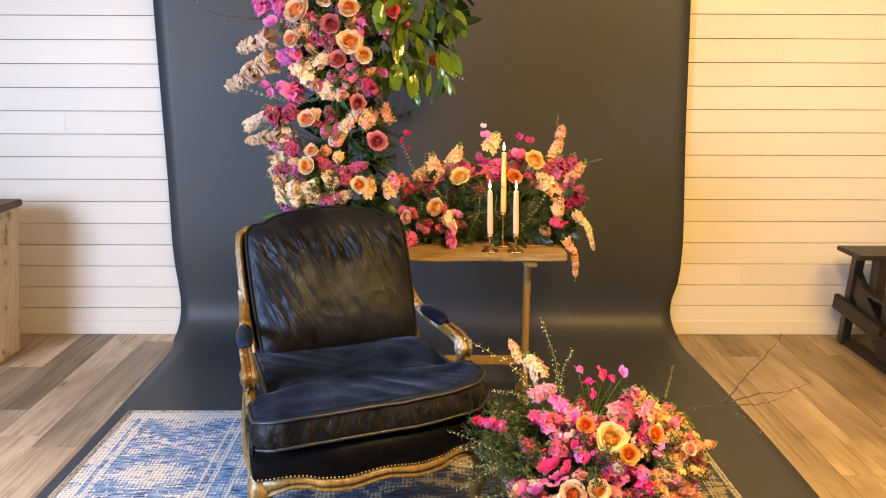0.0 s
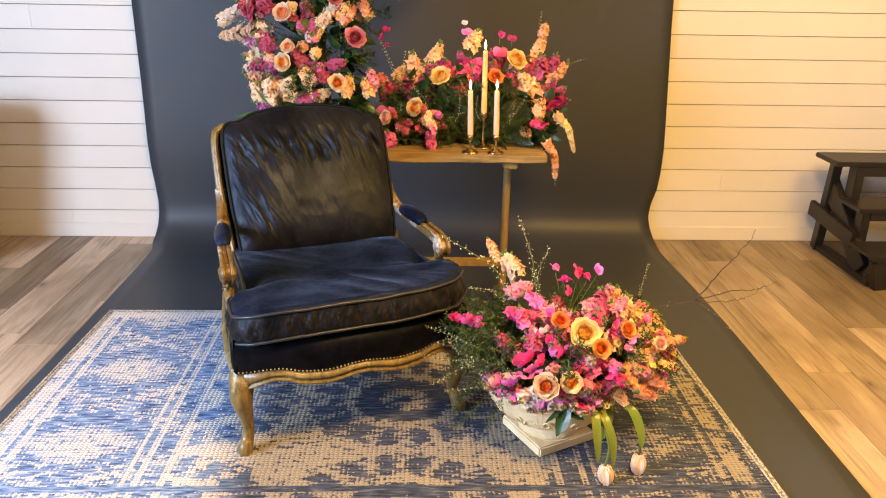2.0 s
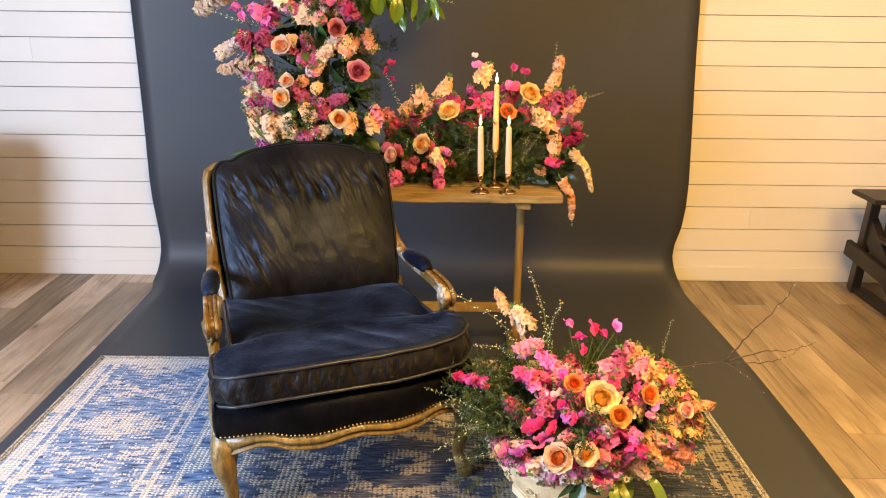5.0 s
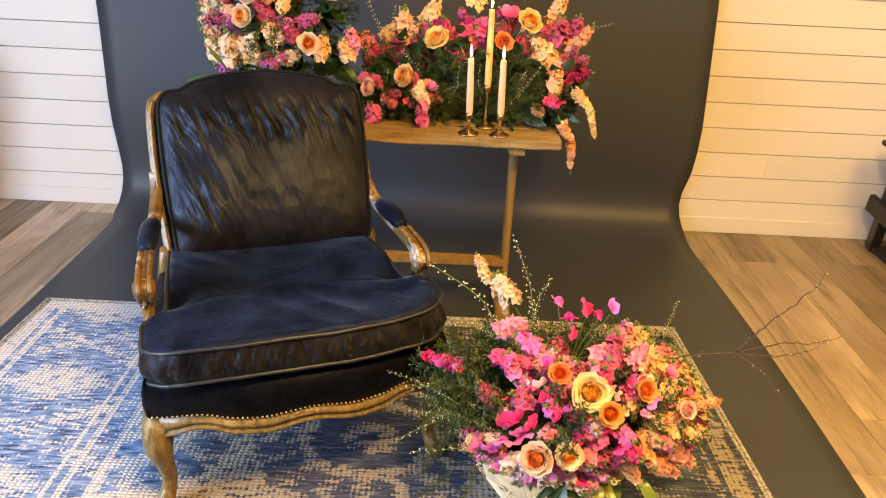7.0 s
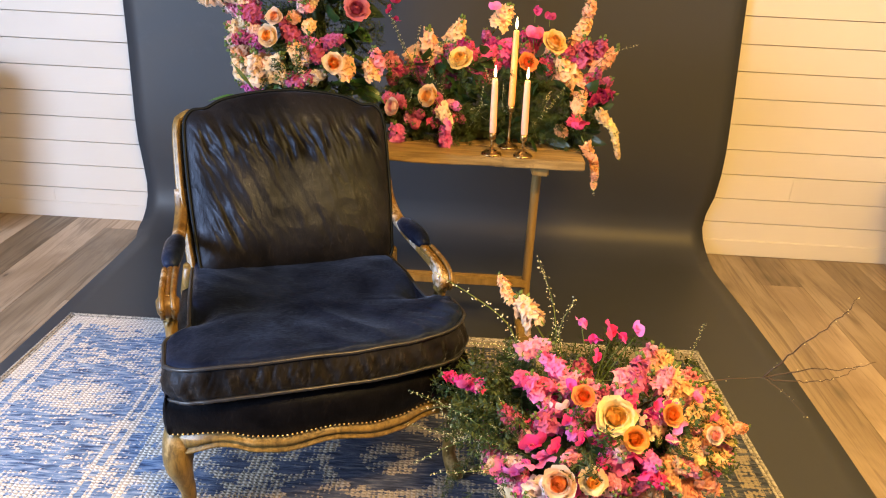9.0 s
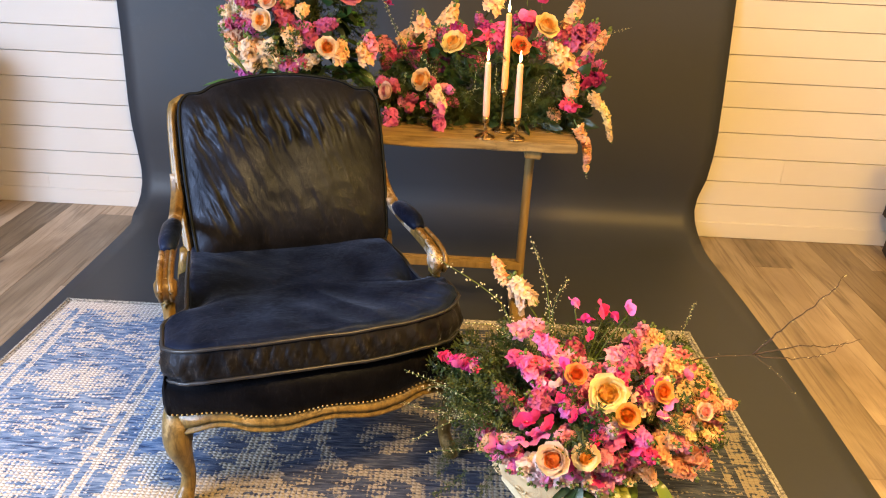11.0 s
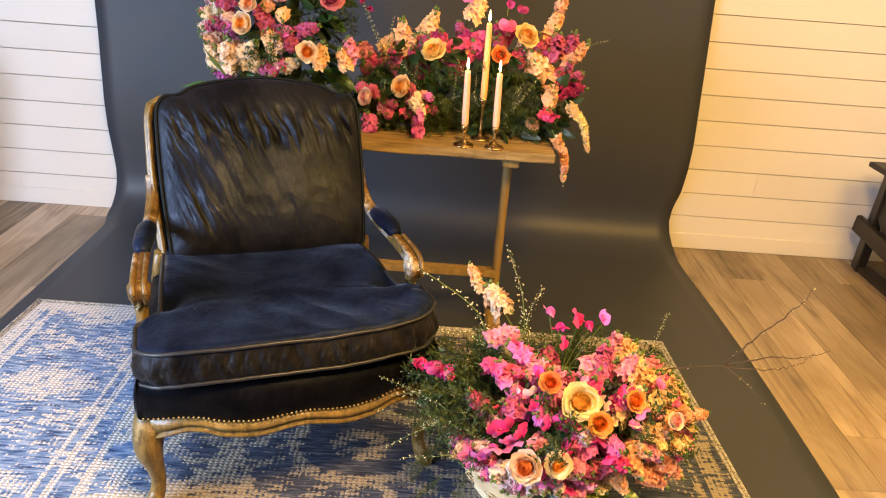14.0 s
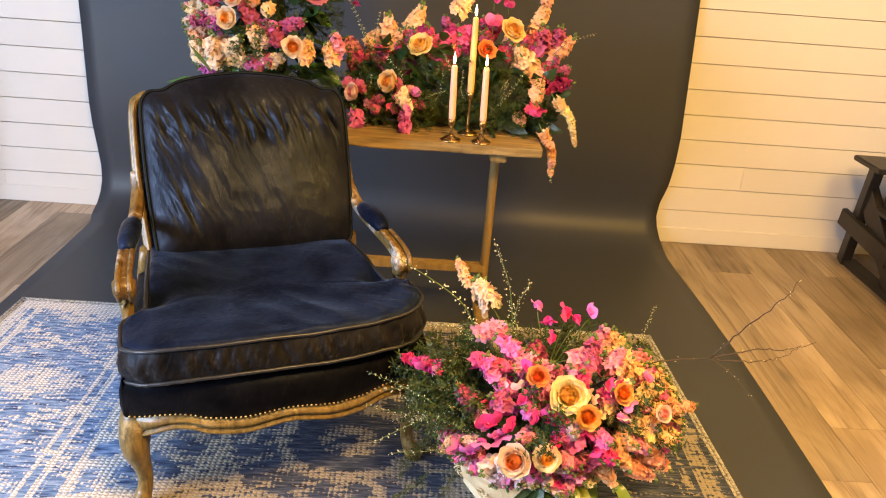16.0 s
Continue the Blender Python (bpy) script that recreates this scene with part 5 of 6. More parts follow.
spike(posy, (0.585, 2.235, 0.509), (0.653, 2.231, 0.531), 0.029, "dust")
spike(posy, (0.672, 2.222, 0.496), (0.709, 2.247, 0.543), 0.027, "dust")
spike(posy, (0.587, 2.100, 0.356), (0.552, 2.121, 0.421), 0.031, "orchid")
spike(posy, (0.652, 2.151, 0.347), (0.605, 2.120, 0.403), 0.031, "mauve")
spike(posy, (0.556, 2.101, 0.316), (0.602, 2.070, 0.315), 0.026, "mauve")
spike(posy, (0.664, 2.153, 0.405), (0.677, 2.160, 0.469), 0.027, "creamy")
spike(posy, (0.723, 2.160, 0.362), (0.743, 2.133, 0.434), 0.027, "creamy")
spike(posy, (0.747, 2.121, 0.364), (0.798, 2.147, 0.369), 0.027, "creamy")
spike(posy, (0.770, 2.123, 0.323), (0.833, 2.115, 0.288), 0.029, "apricot")
spike(posy, (0.733, 2.162, 0.439), (0.787, 2.183, 0.477), 0.025, "creamy")
spike(posy, (0.773, 2.170, 0.415), (0.900, 2.186, 0.427), 0.025, "apricot")
spike(posy, (0.689, 2.215, 0.490), (0.744, 2.241, 0.536), 0.022, "apricot")
spike(posy, (0.675, 2.104, 0.354), (0.725, 2.082, 0.308), 0.031, "apricot")
spike(posy, (0.736, 2.114, 0.289), (0.796, 2.101, 0.267), 0.027, "apricot")
spike(posy, (0.798, 2.173, 0.355), (0.835, 2.116, 0.347), 0.025, "apricot")
spike(posy, (0.663, 2.103, 0.295), (0.695, 2.077, 0.252), 0.025, "apricot")
spike(posy, (0.392, 2.440, 0.535), (0.345, 2.480, 0.595), 0.036, "cream")
spike(posy, (0.334, 2.492, 0.568), (0.286, 2.519, 0.635), 0.022, "apricot")
spike(posy, (0.306, 2.175, 0.293), (0.275, 2.166, 0.258), 0.020, "apricot")
spike(posy, (0.356, 2.150, 0.308), (0.319, 2.138, 0.324), 0.020, "pale")
spike(posy, (0.443, 2.222, 0.486), (0.485, 2.226, 0.523), 0.024, "dust")
spike(posy, (0.509, 2.187, 0.464), (0.527, 2.210, 0.511), 0.024, "dust")
spike(posy, (0.483, 2.159, 0.401), (0.461, 2.159, 0.459), 0.026, "orchid")
spike(posy, (0.654, 2.162, 0.448), (0.711, 2.154, 0.462), 0.022, "dust")
spike(posy, (0.610, 2.100, 0.297), (0.652, 2.072, 0.333), 0.024, "mauve")
spike(posy, (0.382, 2.183, 0.378), (0.346, 2.165, 0.368), 0.022, "dust")
sweet_pea(posy, (0.493, 2.309, 0.612), 0.023, "orchid")
sweet_pea(posy, (0.517, 2.279, 0.586), 0.023, "hot")
sweet_pea(posy, (0.527, 2.246, 0.558), 0.021, "hot")
sweet_pea(posy, (0.563, 2.297, 0.602), 0.029, "hot")
sweet_pea(posy, (0.623, 2.302, 0.607), 0.022, "orchid")
sweet_pea(posy, (0.589, 2.286, 0.593), 0.022, "hot")
sweet_pea(posy, (0.594, 2.105, 0.392), 0.035, "hot")
sweet_pea(posy, (0.525, 2.109, 0.413), 0.031, "hot")
sweet_pea(posy, (0.385, 2.137, 0.374), 0.035, "hot")
sweet_pea(posy, (0.413, 2.131, 0.338), 0.030, "orchid")
sweet_pea(posy, (0.310, 2.128, 0.310), 0.026, "orchid")
sweet_pea(posy, (0.481, 2.066, 0.317), 0.023, "hot")
sweet_pea(posy, (0.435, 2.123, 0.381), 0.024, "hot")
sweet_pea(posy, (0.561, 2.106, 0.372), 0.028, "hot")
sweet_pea(posy, (0.464, 2.191, 0.501), 0.023, "hot")
sweet_pea(posy, (0.370, 2.201, 0.495), 0.023, "orchid")
sweet_pea(posy, (0.625, 2.105, 0.430), 0.023, "hot")
sweet_pea(posy, (0.342, 2.111, 0.310), 0.025, "orchid")
spike(posy, (0.255, 2.245, 0.455), (0.150, 2.300, 0.450), 0.022, "hot")
sweet_pea(posy, (0.217, 2.243, 0.461), 0.020, "coralp")
sweet_pea(posy, (0.247, 2.222, 0.465), 0.018, "dust")
sweet_pea(posy, (0.706, 2.131, 0.455), 0.021, "orchid")
sweet_pea(posy, (0.365, 2.101, 0.346), 0.024, "orchid")
sweet_pea(posy, (0.458, 2.134, 0.452), 0.021, "hot")
sweet_pea(posy, (0.659, 2.165, 0.485), 0.021, "hot")


# small blooms that fill the masses
for k in range(120):
    z = rnd.uniform(0.90, 1.95)
    a = rnd.uniform(-3.0, -1.4) if z < 1.28 else rnd.uniform(-3.0, -0.5)
    w = 0.19 + 0.05 * math.sin(z * 7)
    at = (-0.38 + w * math.cos(a) * 1.05, 3.44 + 0.16 * math.sin(a), z)
    tip = (at[0] + 0.07 * math.cos(a), at[1] + 0.05 * math.sin(a), z + rnd.uniform(-.03, .05))
    spike(column, at, tip, rnd.uniform(0.020, 0.030), rnd.choice(("apricot", "cream", "pale", "orchid", "mauve", "dust", "mauve")))
for k in range(58):
    x = rnd.uniform(-0.12, 0.66)
    lift = max(0.0, 1 - ((x - 0.30) / 0.46) ** 2)
    at = (x, 3.47 - 0.03 * rnd.random(), 0.92 + 0.20 * lift * rnd.uniform(.4, 1.1))
    spike(garland, at, (at[0] + rnd.uniform(-.04, .04), at[1] - 0.05, at[2] + 0.045), rnd.uniform(0.018, 0.026), rnd.choice(("apricot", "coralp", "mauve", "berry", "apricot", "mauve")))
for k in range(16):
    x = rnd.choice((rnd.uniform(-0.15, 0.17), rnd.uniform(-0.15, 0.17), rnd.uniform(0.50, 0.64)))
    at = Vector((x, 3.36 + rnd.uniform(-.02, .02), rnd.uniform(0.82, 0.95)))
    tip = at + Vector((rnd.uniform(-.03, .03), -0.035, rnd.uniform(-.03, .03)))
    spike(garland, at, tip, rnd.uniform(0.017, 0.023), rnd.choice(("orchid", "mauve", "apricot", "dust", "coralp", "mauve")))
for k in range(62):
    a, e = rnd.uniform(-3.3, 0.9), rnd.uniform(0.0, 1.2)
    r = 0.215
    at = (0.60 + 1.15 * r * math.cos(a) * math.cos(e), 2.31 + r * math.sin(a) * math.cos(e), 0.29 + 0.9 * r * math.sin(e))
    out = Vector((math.cos(a) * math.cos(e), math.sin(a) * math.cos(e), math.sin(e)))
    east = at[0] > 0.68
    spike(posy, at, Vector(at) + out * 0.06, rnd.uniform(0.022, 0.030), rnd.choice(("apricot", "creamy", "apricot", "dust") if east else ("dust", "orchid", "mauve", "pale", "hot", "dust")))

for k in range(44):
    a, e = rnd.uniform(-2.9, 0.2), rnd.uniform(0.08, 1.0)
    at = Vector((0.60 + 0.30 * math.cos(a) * math.cos(e), 2.30 + 0.25 * math.sin(a) * math.cos(e), 0.30 + 0.22 * math.sin(e)))
    sweet_pea(posy, at, rnd.uniform(0.014, 0.020), rnd.choice(("creamy", "cream", "apricot", "orchid")) if at.x > 0.70 else rnd.choice(("pale", "orchid", "hot", "pale")))

for k in range(50):
    a = rnd.uniform(-3.7, 0.3)
    at = Vector((0.505 + 0.195 * math.cos(a), 2.30 + 0.195 * math.sin(a), rnd.uniform(0.245, 0.30)))
    out = Vector((math.cos(a), math.sin(a), 0.5))
    tints = ("creamy", "apricot", "dust") if at.x > 0.62 else ("orchid", "pale", "hot", "dust", "mauve")
    if k % 2:
        sweet_pea(posy, at + out * 0.02, rnd.uniform(0.015, 0.021), rnd.choice(tints))
    else:
        spike(posy, at, at + out * 0.05, rnd.uniform(0.022, 0.028), rnd.choice(tints))

def twig(arr, keys, r, name="twig"):
    path = smooth_path(keys, 26)
    rad = [r * (1 - 0.75 * i / 25) for i in range(26)]
    vs, fs = tube([p + Vector((rnd.uniform(-1, 1), rnd.uniform(-1, 1), rnd.uniform(-1, 1))) * 0.0025 for p in path], rad, 5)
    slots = [0] * len(fs)
    for i in range(4, 26):
        if rnd.random() < 0.25:
            p = path[i] + Vector((rnd.uniform(-1, 1), rnd.uniform(-1, 1), rnd.uniform(-.4, 1))) * 0.006
            o, z = len(vs), rnd.uniform(.0009, .0016)
            vs += [p + Vector(q) * z for q in ((1, 0, 0), (-1, 0, 0), (0, 1, 0), (0, -1, 0), (0, 0, 1.6), (0, 0, -1))]
            fs += [tuple(o + j for j in f) for f in ((0, 2, 4), (2, 1, 4), (1, 3, 4), (3, 0, 4), (2, 0, 5), (1, 2, 5), (3, 1, 5), (0, 3, 5))]
            slots += [1] * 8
    put(name, mesh(name, vs, fs, [BARK, BUD], slots), arr, None, "bare budding twig")


# greenery of the column
for k in range(230):
    z = rnd.uniform(0.84, 1.95)
    a = rnd.uniform(-3.0, -0.2) if k % 4 else rnd.uniform(0, 6.3)
    out = rnd.uniform(0.05, 0.15)
    at = (-0.35 + out * math.cos(a), 3.44 + 0.10 * math.sin(a), z)
    leaf(column, at, (math.cos(a), math.sin(a), rnd.uniform(-.9, .5)), rnd.uniform(0.08, 0.14), "dark" if k % 5 else "mid")
for k in range(60):
    z = rnd.uniform(0.85, 1.90)
    a = rnd.uniform(-3.0, 0.1)
    fern(column, (-0.36 + 0.05 * math.cos(a), 3.44 + 0.05 * math.sin(a), z), (math.cos(a), math.sin(a), rnd.uniform(-.4, .6)), rnd.uniform(0.16, 0.24))
for k in range(120):
    x = rnd.uniform(-0.20, 0.11)
    z = 1.86 - 0.38 * rnd.random() ** 1.1 - 0.10 * max(0, x)
    leaf(column, (x, 3.30 + rnd.uniform(-.07, .08), z), (rnd.uniform(-.45, .75), rnd.uniform(-.6, .1), -1), rnd.uniform(0.08, 0.145), "bright" if k % 4 else "dark")
for k in range(7):
    x = rnd.uniform(-0.16, 0.06)
    twig(column, [(x - 0.06, 3.36, 1.90), (x, 3.30, 1.75), (x + rnd.uniform(0, 0.08), 3.27, 1.52)], 0.0022)
for k in range(14):
    leaf(column, (rnd.uniform(0.0, 0.20), 3.36 + rnd.uniform(-.06, .06), rnd.uniform(1.66, 1.90)), (rnd.uniform(.1, .9), rnd.uniform(-.4, .2), rnd.uniform(-.9, .1)), rnd.uniform(0.09, 0.14), "dark")
for x, z, w, up in ((-0.57, 0.925, -0.9, 0.35), (-0.56, 0.90, -0.8, -0.15), (-0.54, 0.95, -0.7, 0.6), (-0.58, 0.88, -0.5, 0.1)):
    leaf(column, (x, 3.20, z), (w, -0.25, up), 0.125, "mid")
for a, t in (((-0.05, 3.3, 1.56), (0.16, 3.26, 1.50)), ((-0.02, 3.3, 1.72), (0.12, 3.26, 1.62)), ((-0.50, 3.35, 1.24), (-0.74, 3.3, 1.30)), ((-0.5, 3.33, 1.38), (-0.78, 3.28, 1.44)), ((-0.52, 3.35, 0.98), (-0.66, 3.3, 1.06))):
    sprig(column, a, t)
stem_vs, stem_fs = tube(smooth_path([(-0.36, 3.42, 0.76), (-0.37, 3.44, 1.2), (-0.33, 3.44, 1.6), (-0.34, 3.42, 1.95)], 16), 0.032, 10)
put("moss_core", mesh("moss_core", stem_vs, stem_fs, [FERN]), column)

# greenery of the garland
core_rows = [[Vector((0.24 + (0.40 * math.cos(u)) * math.sin(v_), 3.44 + 0.045 * math.sin(u) * math.sin(v_), 0.765 + 0.12 * (1 - math.cos(v_)) * 0.5)) for u in [2 * math.pi * k / 20 for k in range(20)]] for v_ in [0.05 + 3.0 * i / 8 for i in range(9)]]
vs, fs = sheet(core_rows, True)
put("moss_core", mesh("moss_core", vs, fs, [FERN]), garland)
for k in range(220):
    x = rnd.uniform(-0.12, 0.62)
    z = 0.80 + 0.26 * rnd.random() * (1 - ((x - 0.28) / 0.5) ** 2)
    fern(garland, (x, 3.46 - 0.02 * rnd.random(), z), (rnd.uniform(-.8, .8), rnd.uniform(-1.2, -.1), rnd.uniform(-.45, .9)), rnd.uniform(0.08, 0.125))
for k in range(150):
    x = rnd.uniform(-0.14, 0.62)
    near = 0.055 if 0.22 < x < 0.44 else 0.085
    fern(garland, (x, 3.405 - 0.01 * rnd.random(), rnd.uniform(0.775, 0.90)), (rnd.uniform(-.8, .8), rnd.uniform(-1.0, -.3), rnd.uniform(-.5, .6)), near)
for k in range(150):
    x = rnd.uniform(-0.14, 0.64)
    top = 0.93 + 0.17 * max(0.0, 1 - ((x - 0.28) / 0.42) ** 2)
    leaf(garland, (x, 3.44 - 0.03 * rnd.random(), rnd.uniform(0.78, top)), (rnd.uniform(-.8, .8), -0.5, rnd.uniform(-.7, .6)), rnd.uniform(0.06, 0.11), "dark")
for x, z, w in ((0.46, 0.80, 0.6), (0.52, 0.785, 0.9), (0.42, 0.79, 0.1), (0.58, 0.80, 1.0)):
    leaf(garland, (x, 3.39, z), (w, -0.35, -0.12), 0.12, "dark")
for k in range(20):
    x = rnd.uniform(-0.10, 0.60)
    sprig(garland, (x, 3.38, 0.85), (x + rnd.uniform(-.1, .1), 3.33, rnd.uniform(0.80, 1.05)))
for a, t in (((0.52, 3.42, 1.12), (0.60, 3.40, 1.31)), ((0.62, 3.42, 1.05), (0.74, 3.4, 1.16)), ((-0.04, 3.42, 0.98), (-0.02, 3.4, 1.16)), ((0.0, 3.4, 1.0), (-0.08, 3.36, 1.22)), ((0.63, 3.40, 0.80), (0.70, 3.36, 0.60))):
    sprig(garland, a, t)

# blooms spilling over the rim of the urn
for k in range(30):
    a = -3.55 + 3.75 * k / 29
    at = Vector((0.505 + 0.196 * math.cos(a), 2.30 + 0.196 * math.sin(a), 0.243 + rnd.uniform(-.008, .012)))
    out = Vector((math.cos(a), math.sin(a), rnd.uniform(-0.1, 0.35)))
    tints = ("apricot", "creamy", "dust") if a > -1.0 else ("pale", "mauve", "dust", "blush") if a > -1.9 else ("pale", "orchid", "blush")
    spike(posy, at, at + out * 0.055, rnd.uniform(0.024, 0.031), rnd.choice(tints))
    if k % 2:
        sweet_pea(posy, at + out * 0.035 + Vector((0, 0, 0.02)), rnd.uniform(0.018, 0.025), rnd.choice(("orchid", "hot", "pale") if a < -1.3 else ("creamy", "apricot")))

# greenery of the posy
vs, fs = lathe([(0.15, 0.16), (0.16, 0.21), (0.15, 0.27), (0.12, 0.32), (0.07, 0.35), (0.01, 0.36)], 20)
put("moss_core", mesh("moss_core", vs, fs, [FERN]), posy, pose(0.52, 2.30, 0.0))
for k in range(64):
    at = (rnd.uniform(0.30, 0.46), rnd.uniform(2.20, 2.42), rnd.uniform(0.27, 0.42))
    fern(posy, at, (rnd.uniform(-1.2, -.3), rnd.uniform(-.5, .6), rnd.uniform(-.12, .5)), rnd.uniform(0.12, 0.22))
for k in range(34):
    a = rnd.uniform(0, 6.28)
    fern(posy, (0.56 + 0.1 * math.cos(a), 2.30 + 0.1 * math.sin(a), 0.33), (math.cos(a), math.sin(a), rnd.uniform(.1, 1.2)), rnd.uniform(0.16, 0.24))
for k in range(26):
    a = rnd.uniform(-3.1, 0.3)
    leaf(posy, (0.55 + 0.13 * math.cos(a), 2.28 + 0.13 * math.sin(a), rnd.uniform(.24, .42)), (math.cos(a), math.sin(a), rnd.uniform(-.3, .8)), rnd.uniform(0.08, 0.12), "dark")
leaf(posy, (0.515, 2.065, 0.262), (-0.30, -0.20, -1), 0.105, "dark")
leaf(posy, (0.50, 2.07, 0.255), (-0.85, -0.25, -0.6), 0.075, "dark")
leaf(posy, (0.50, 2.105, 0.25), (0.5, -0.3, -0.55), 0.09, "dark")
leaf(posy, (0.56, 2.17, 0.47), (-0.3, -0.3, 0.9), 0.075, "dark")
for a, t in (((0.36, 2.36, 0.45), (0.17, 2.33, 0.74)), ((0.38, 2.36, 0.42), (0.22, 2.30, 0.58)), ((0.45, 2.38, 0.48), (0.41, 2.34, 0.78)), ((0.47, 2.38, 0.45), (0.47, 2.32, 0.70)), ((0.40, 2.25, 0.36), (0.12, 2.22, 0.38)), ((0.38, 2.22, 0.30), (0.16, 2.12, 0.24)), ((0.36, 2.2, 0.3), (0.10, 2.2, 0.30)), ((0.78, 2.36, 0.45), (0.80, 2.36, 0.62)), ((0.40, 2.30, 0.34), (0.08, 2.34, 0.42))):
    sprig(posy, a, t)
for k in range(30):
    at = Vector((rnd.uniform(0.26, 0.42), rnd.uniform(2.14, 2.36), rnd.uniform(0.26, 0.40)))
    if k % 5 == 0:
        fern(posy, at + Vector((-0.08, -0.02, -0.08)), (-0.6, -0.3, -0.7), rnd.uniform(0.08, 0.11))
    sprig(posy, at, at + Vector((rnd.uniform(-.20, -.04), rnd.uniform(-.07, .06), rnd.uniform(-.05, .09))))


twig(posy, [(0.62, 2.30, 0.36), (0.78, 2.27, 0.485), (0.93, 2.255, 0.525)], 0.0034)
twig(posy, [(0.93, 2.255, 0.525), (0.97, 2.22, 0.62), (1.02, 2.16, 0.745), (1.035, 2.145, 0.80)], 0.0022)
twig(posy, [(0.93, 2.255, 0.525), (1.03, 2.24, 0.565), (1.10, 2.23, 0.575), (1.16, 2.22, 0.605)], 0.0020)
twig(posy, [(0.94, 2.255, 0.522), (1.02, 2.23, 0.535), (1.09, 2.22, 0.56), (1.12, 2.21, 0.60)], 0.0016)
twig(posy, [(0.93, 2.255, 0.525), (0.98, 2.22, 0.50), (1.03, 2.19, 0.455)], 0.0013)
twig(column, [(-0.60, 3.40, 1.72), (-0.74, 3.36, 1.715), (-0.86, 3.34, 1.735), (-0.95, 3.32, 1.79)], 0.0035)
twig(column, [(-0.80, 3.35, 1.72), (-0.84, 3.33, 1.69), (-0.90, 3.32, 1.70)], 0.0018)
twig(column, [(0.05, 3.38, 1.72), (0.18, 3.36, 1.755), (0.27, 3.34, 1.80)], 0.0028)
twig(column, [(-0.47, 3.36, 1.18), (-0.41, 3.28, 1.13)], 0.0026)



def tulip(arr, root, bend, head, way):
    path = smooth_path([root, bend, tuple((Vector(bend) + Vector(head)) / 2 + Vector((0.012, -0.008, 0.0))), head], 16)
    vs, fs = tube(path, 0.0042, 7)
    ob = put("tulip", mesh("tulip_stem", vs, fs, [STEM_GREEN]), arr, None, "drooping pale pink tulip")
    pieces = [petal(0.025, 0.068, 0.55, k * math.pi / 3, 0.004, 0.55, -1.0 if k % 2 else -0.9, 6, 5) for k in range(6)]
    vs, fs = join(*pieces)
    q = Vector(way).normalized().to_track_quat("Z", "Y").to_matrix().to_4x4()
    put("tulip_head", mesh("tulip_head", vs, fs, [TULIP]), ob, Matrix.Translation(head) @ q)


for tip in ((0.493, 2.309, 0.595), (0.563, 2.297, 0.585), (0.623, 2.302, 0.590), (0.589, 2.286, 0.575), (0.517, 2.279, 0.570)):
    vs, fs = tube(smooth_path([(0.53, 2.30, 0.40), ((tip[0] + 0.54) / 2, 2.31, 0.50), tip], 10), 0.0016, 5)
    put("pea_stem", mesh("pea_stem", vs, fs, [STEM_GREEN]), posy)
tulip(posy, (0.60, 2.17, 0.25), (0.628, 2.06, 0.19), (0.636, 2.030, 0.070), (0.10, -0.10, -0.9))
tulip(posy, (0.66, 2.19, 0.25), (0.725, 2.10, 0.215), (0.752, 2.075, 0.078), (0.0, -0.12, -0.95))



def strap_leaf(arr, keys, width):
    path = smooth_path(keys, 16)
    rows = []
    for i, p in enumerate(path):
        h = width * math.sin(math.pi * (0.12 + 0.88 * i / 15)) ** 0.7 + 0.001
        rows.append([p + Vector((h * w, -0.25 * h * abs(w), 0)) for w in (-1, -0.5, 0, 0.5, 1)])
    vs, fs = sheet(rows)
    put("tulip_leaf", mesh("tulip_leaf", vs, fs, [STRAP_GREEN]), arr, None, "long green tulip leaf")


strap_leaf(posy, [(0.60, 2.17, 0.24), (0.600, 2.07, 0.225), (0.607, 2.04, 0.15), (0.615, 2.04, 0.075)], 0.013)
strap_leaf(posy, [(0.61, 2.16, 0.24), (0.632, 2.07, 0.215), (0.655, 2.04, 0.15), (0.662, 2.035, 0.06)], 0.012)
strap_leaf(posy, [(0.66, 2.18, 0.24), (0.715, 2.10, 0.235), (0.745, 2.07, 0.17), (0.752, 2.06, 0.115)], 0.015)
strap_leaf(posy, [(0.64, 2.19, 0.23), (0.655, 2.12, 0.20), (0.645, 2.11, 0.15), (0.640, 2.11, 0.11)], 0.014)

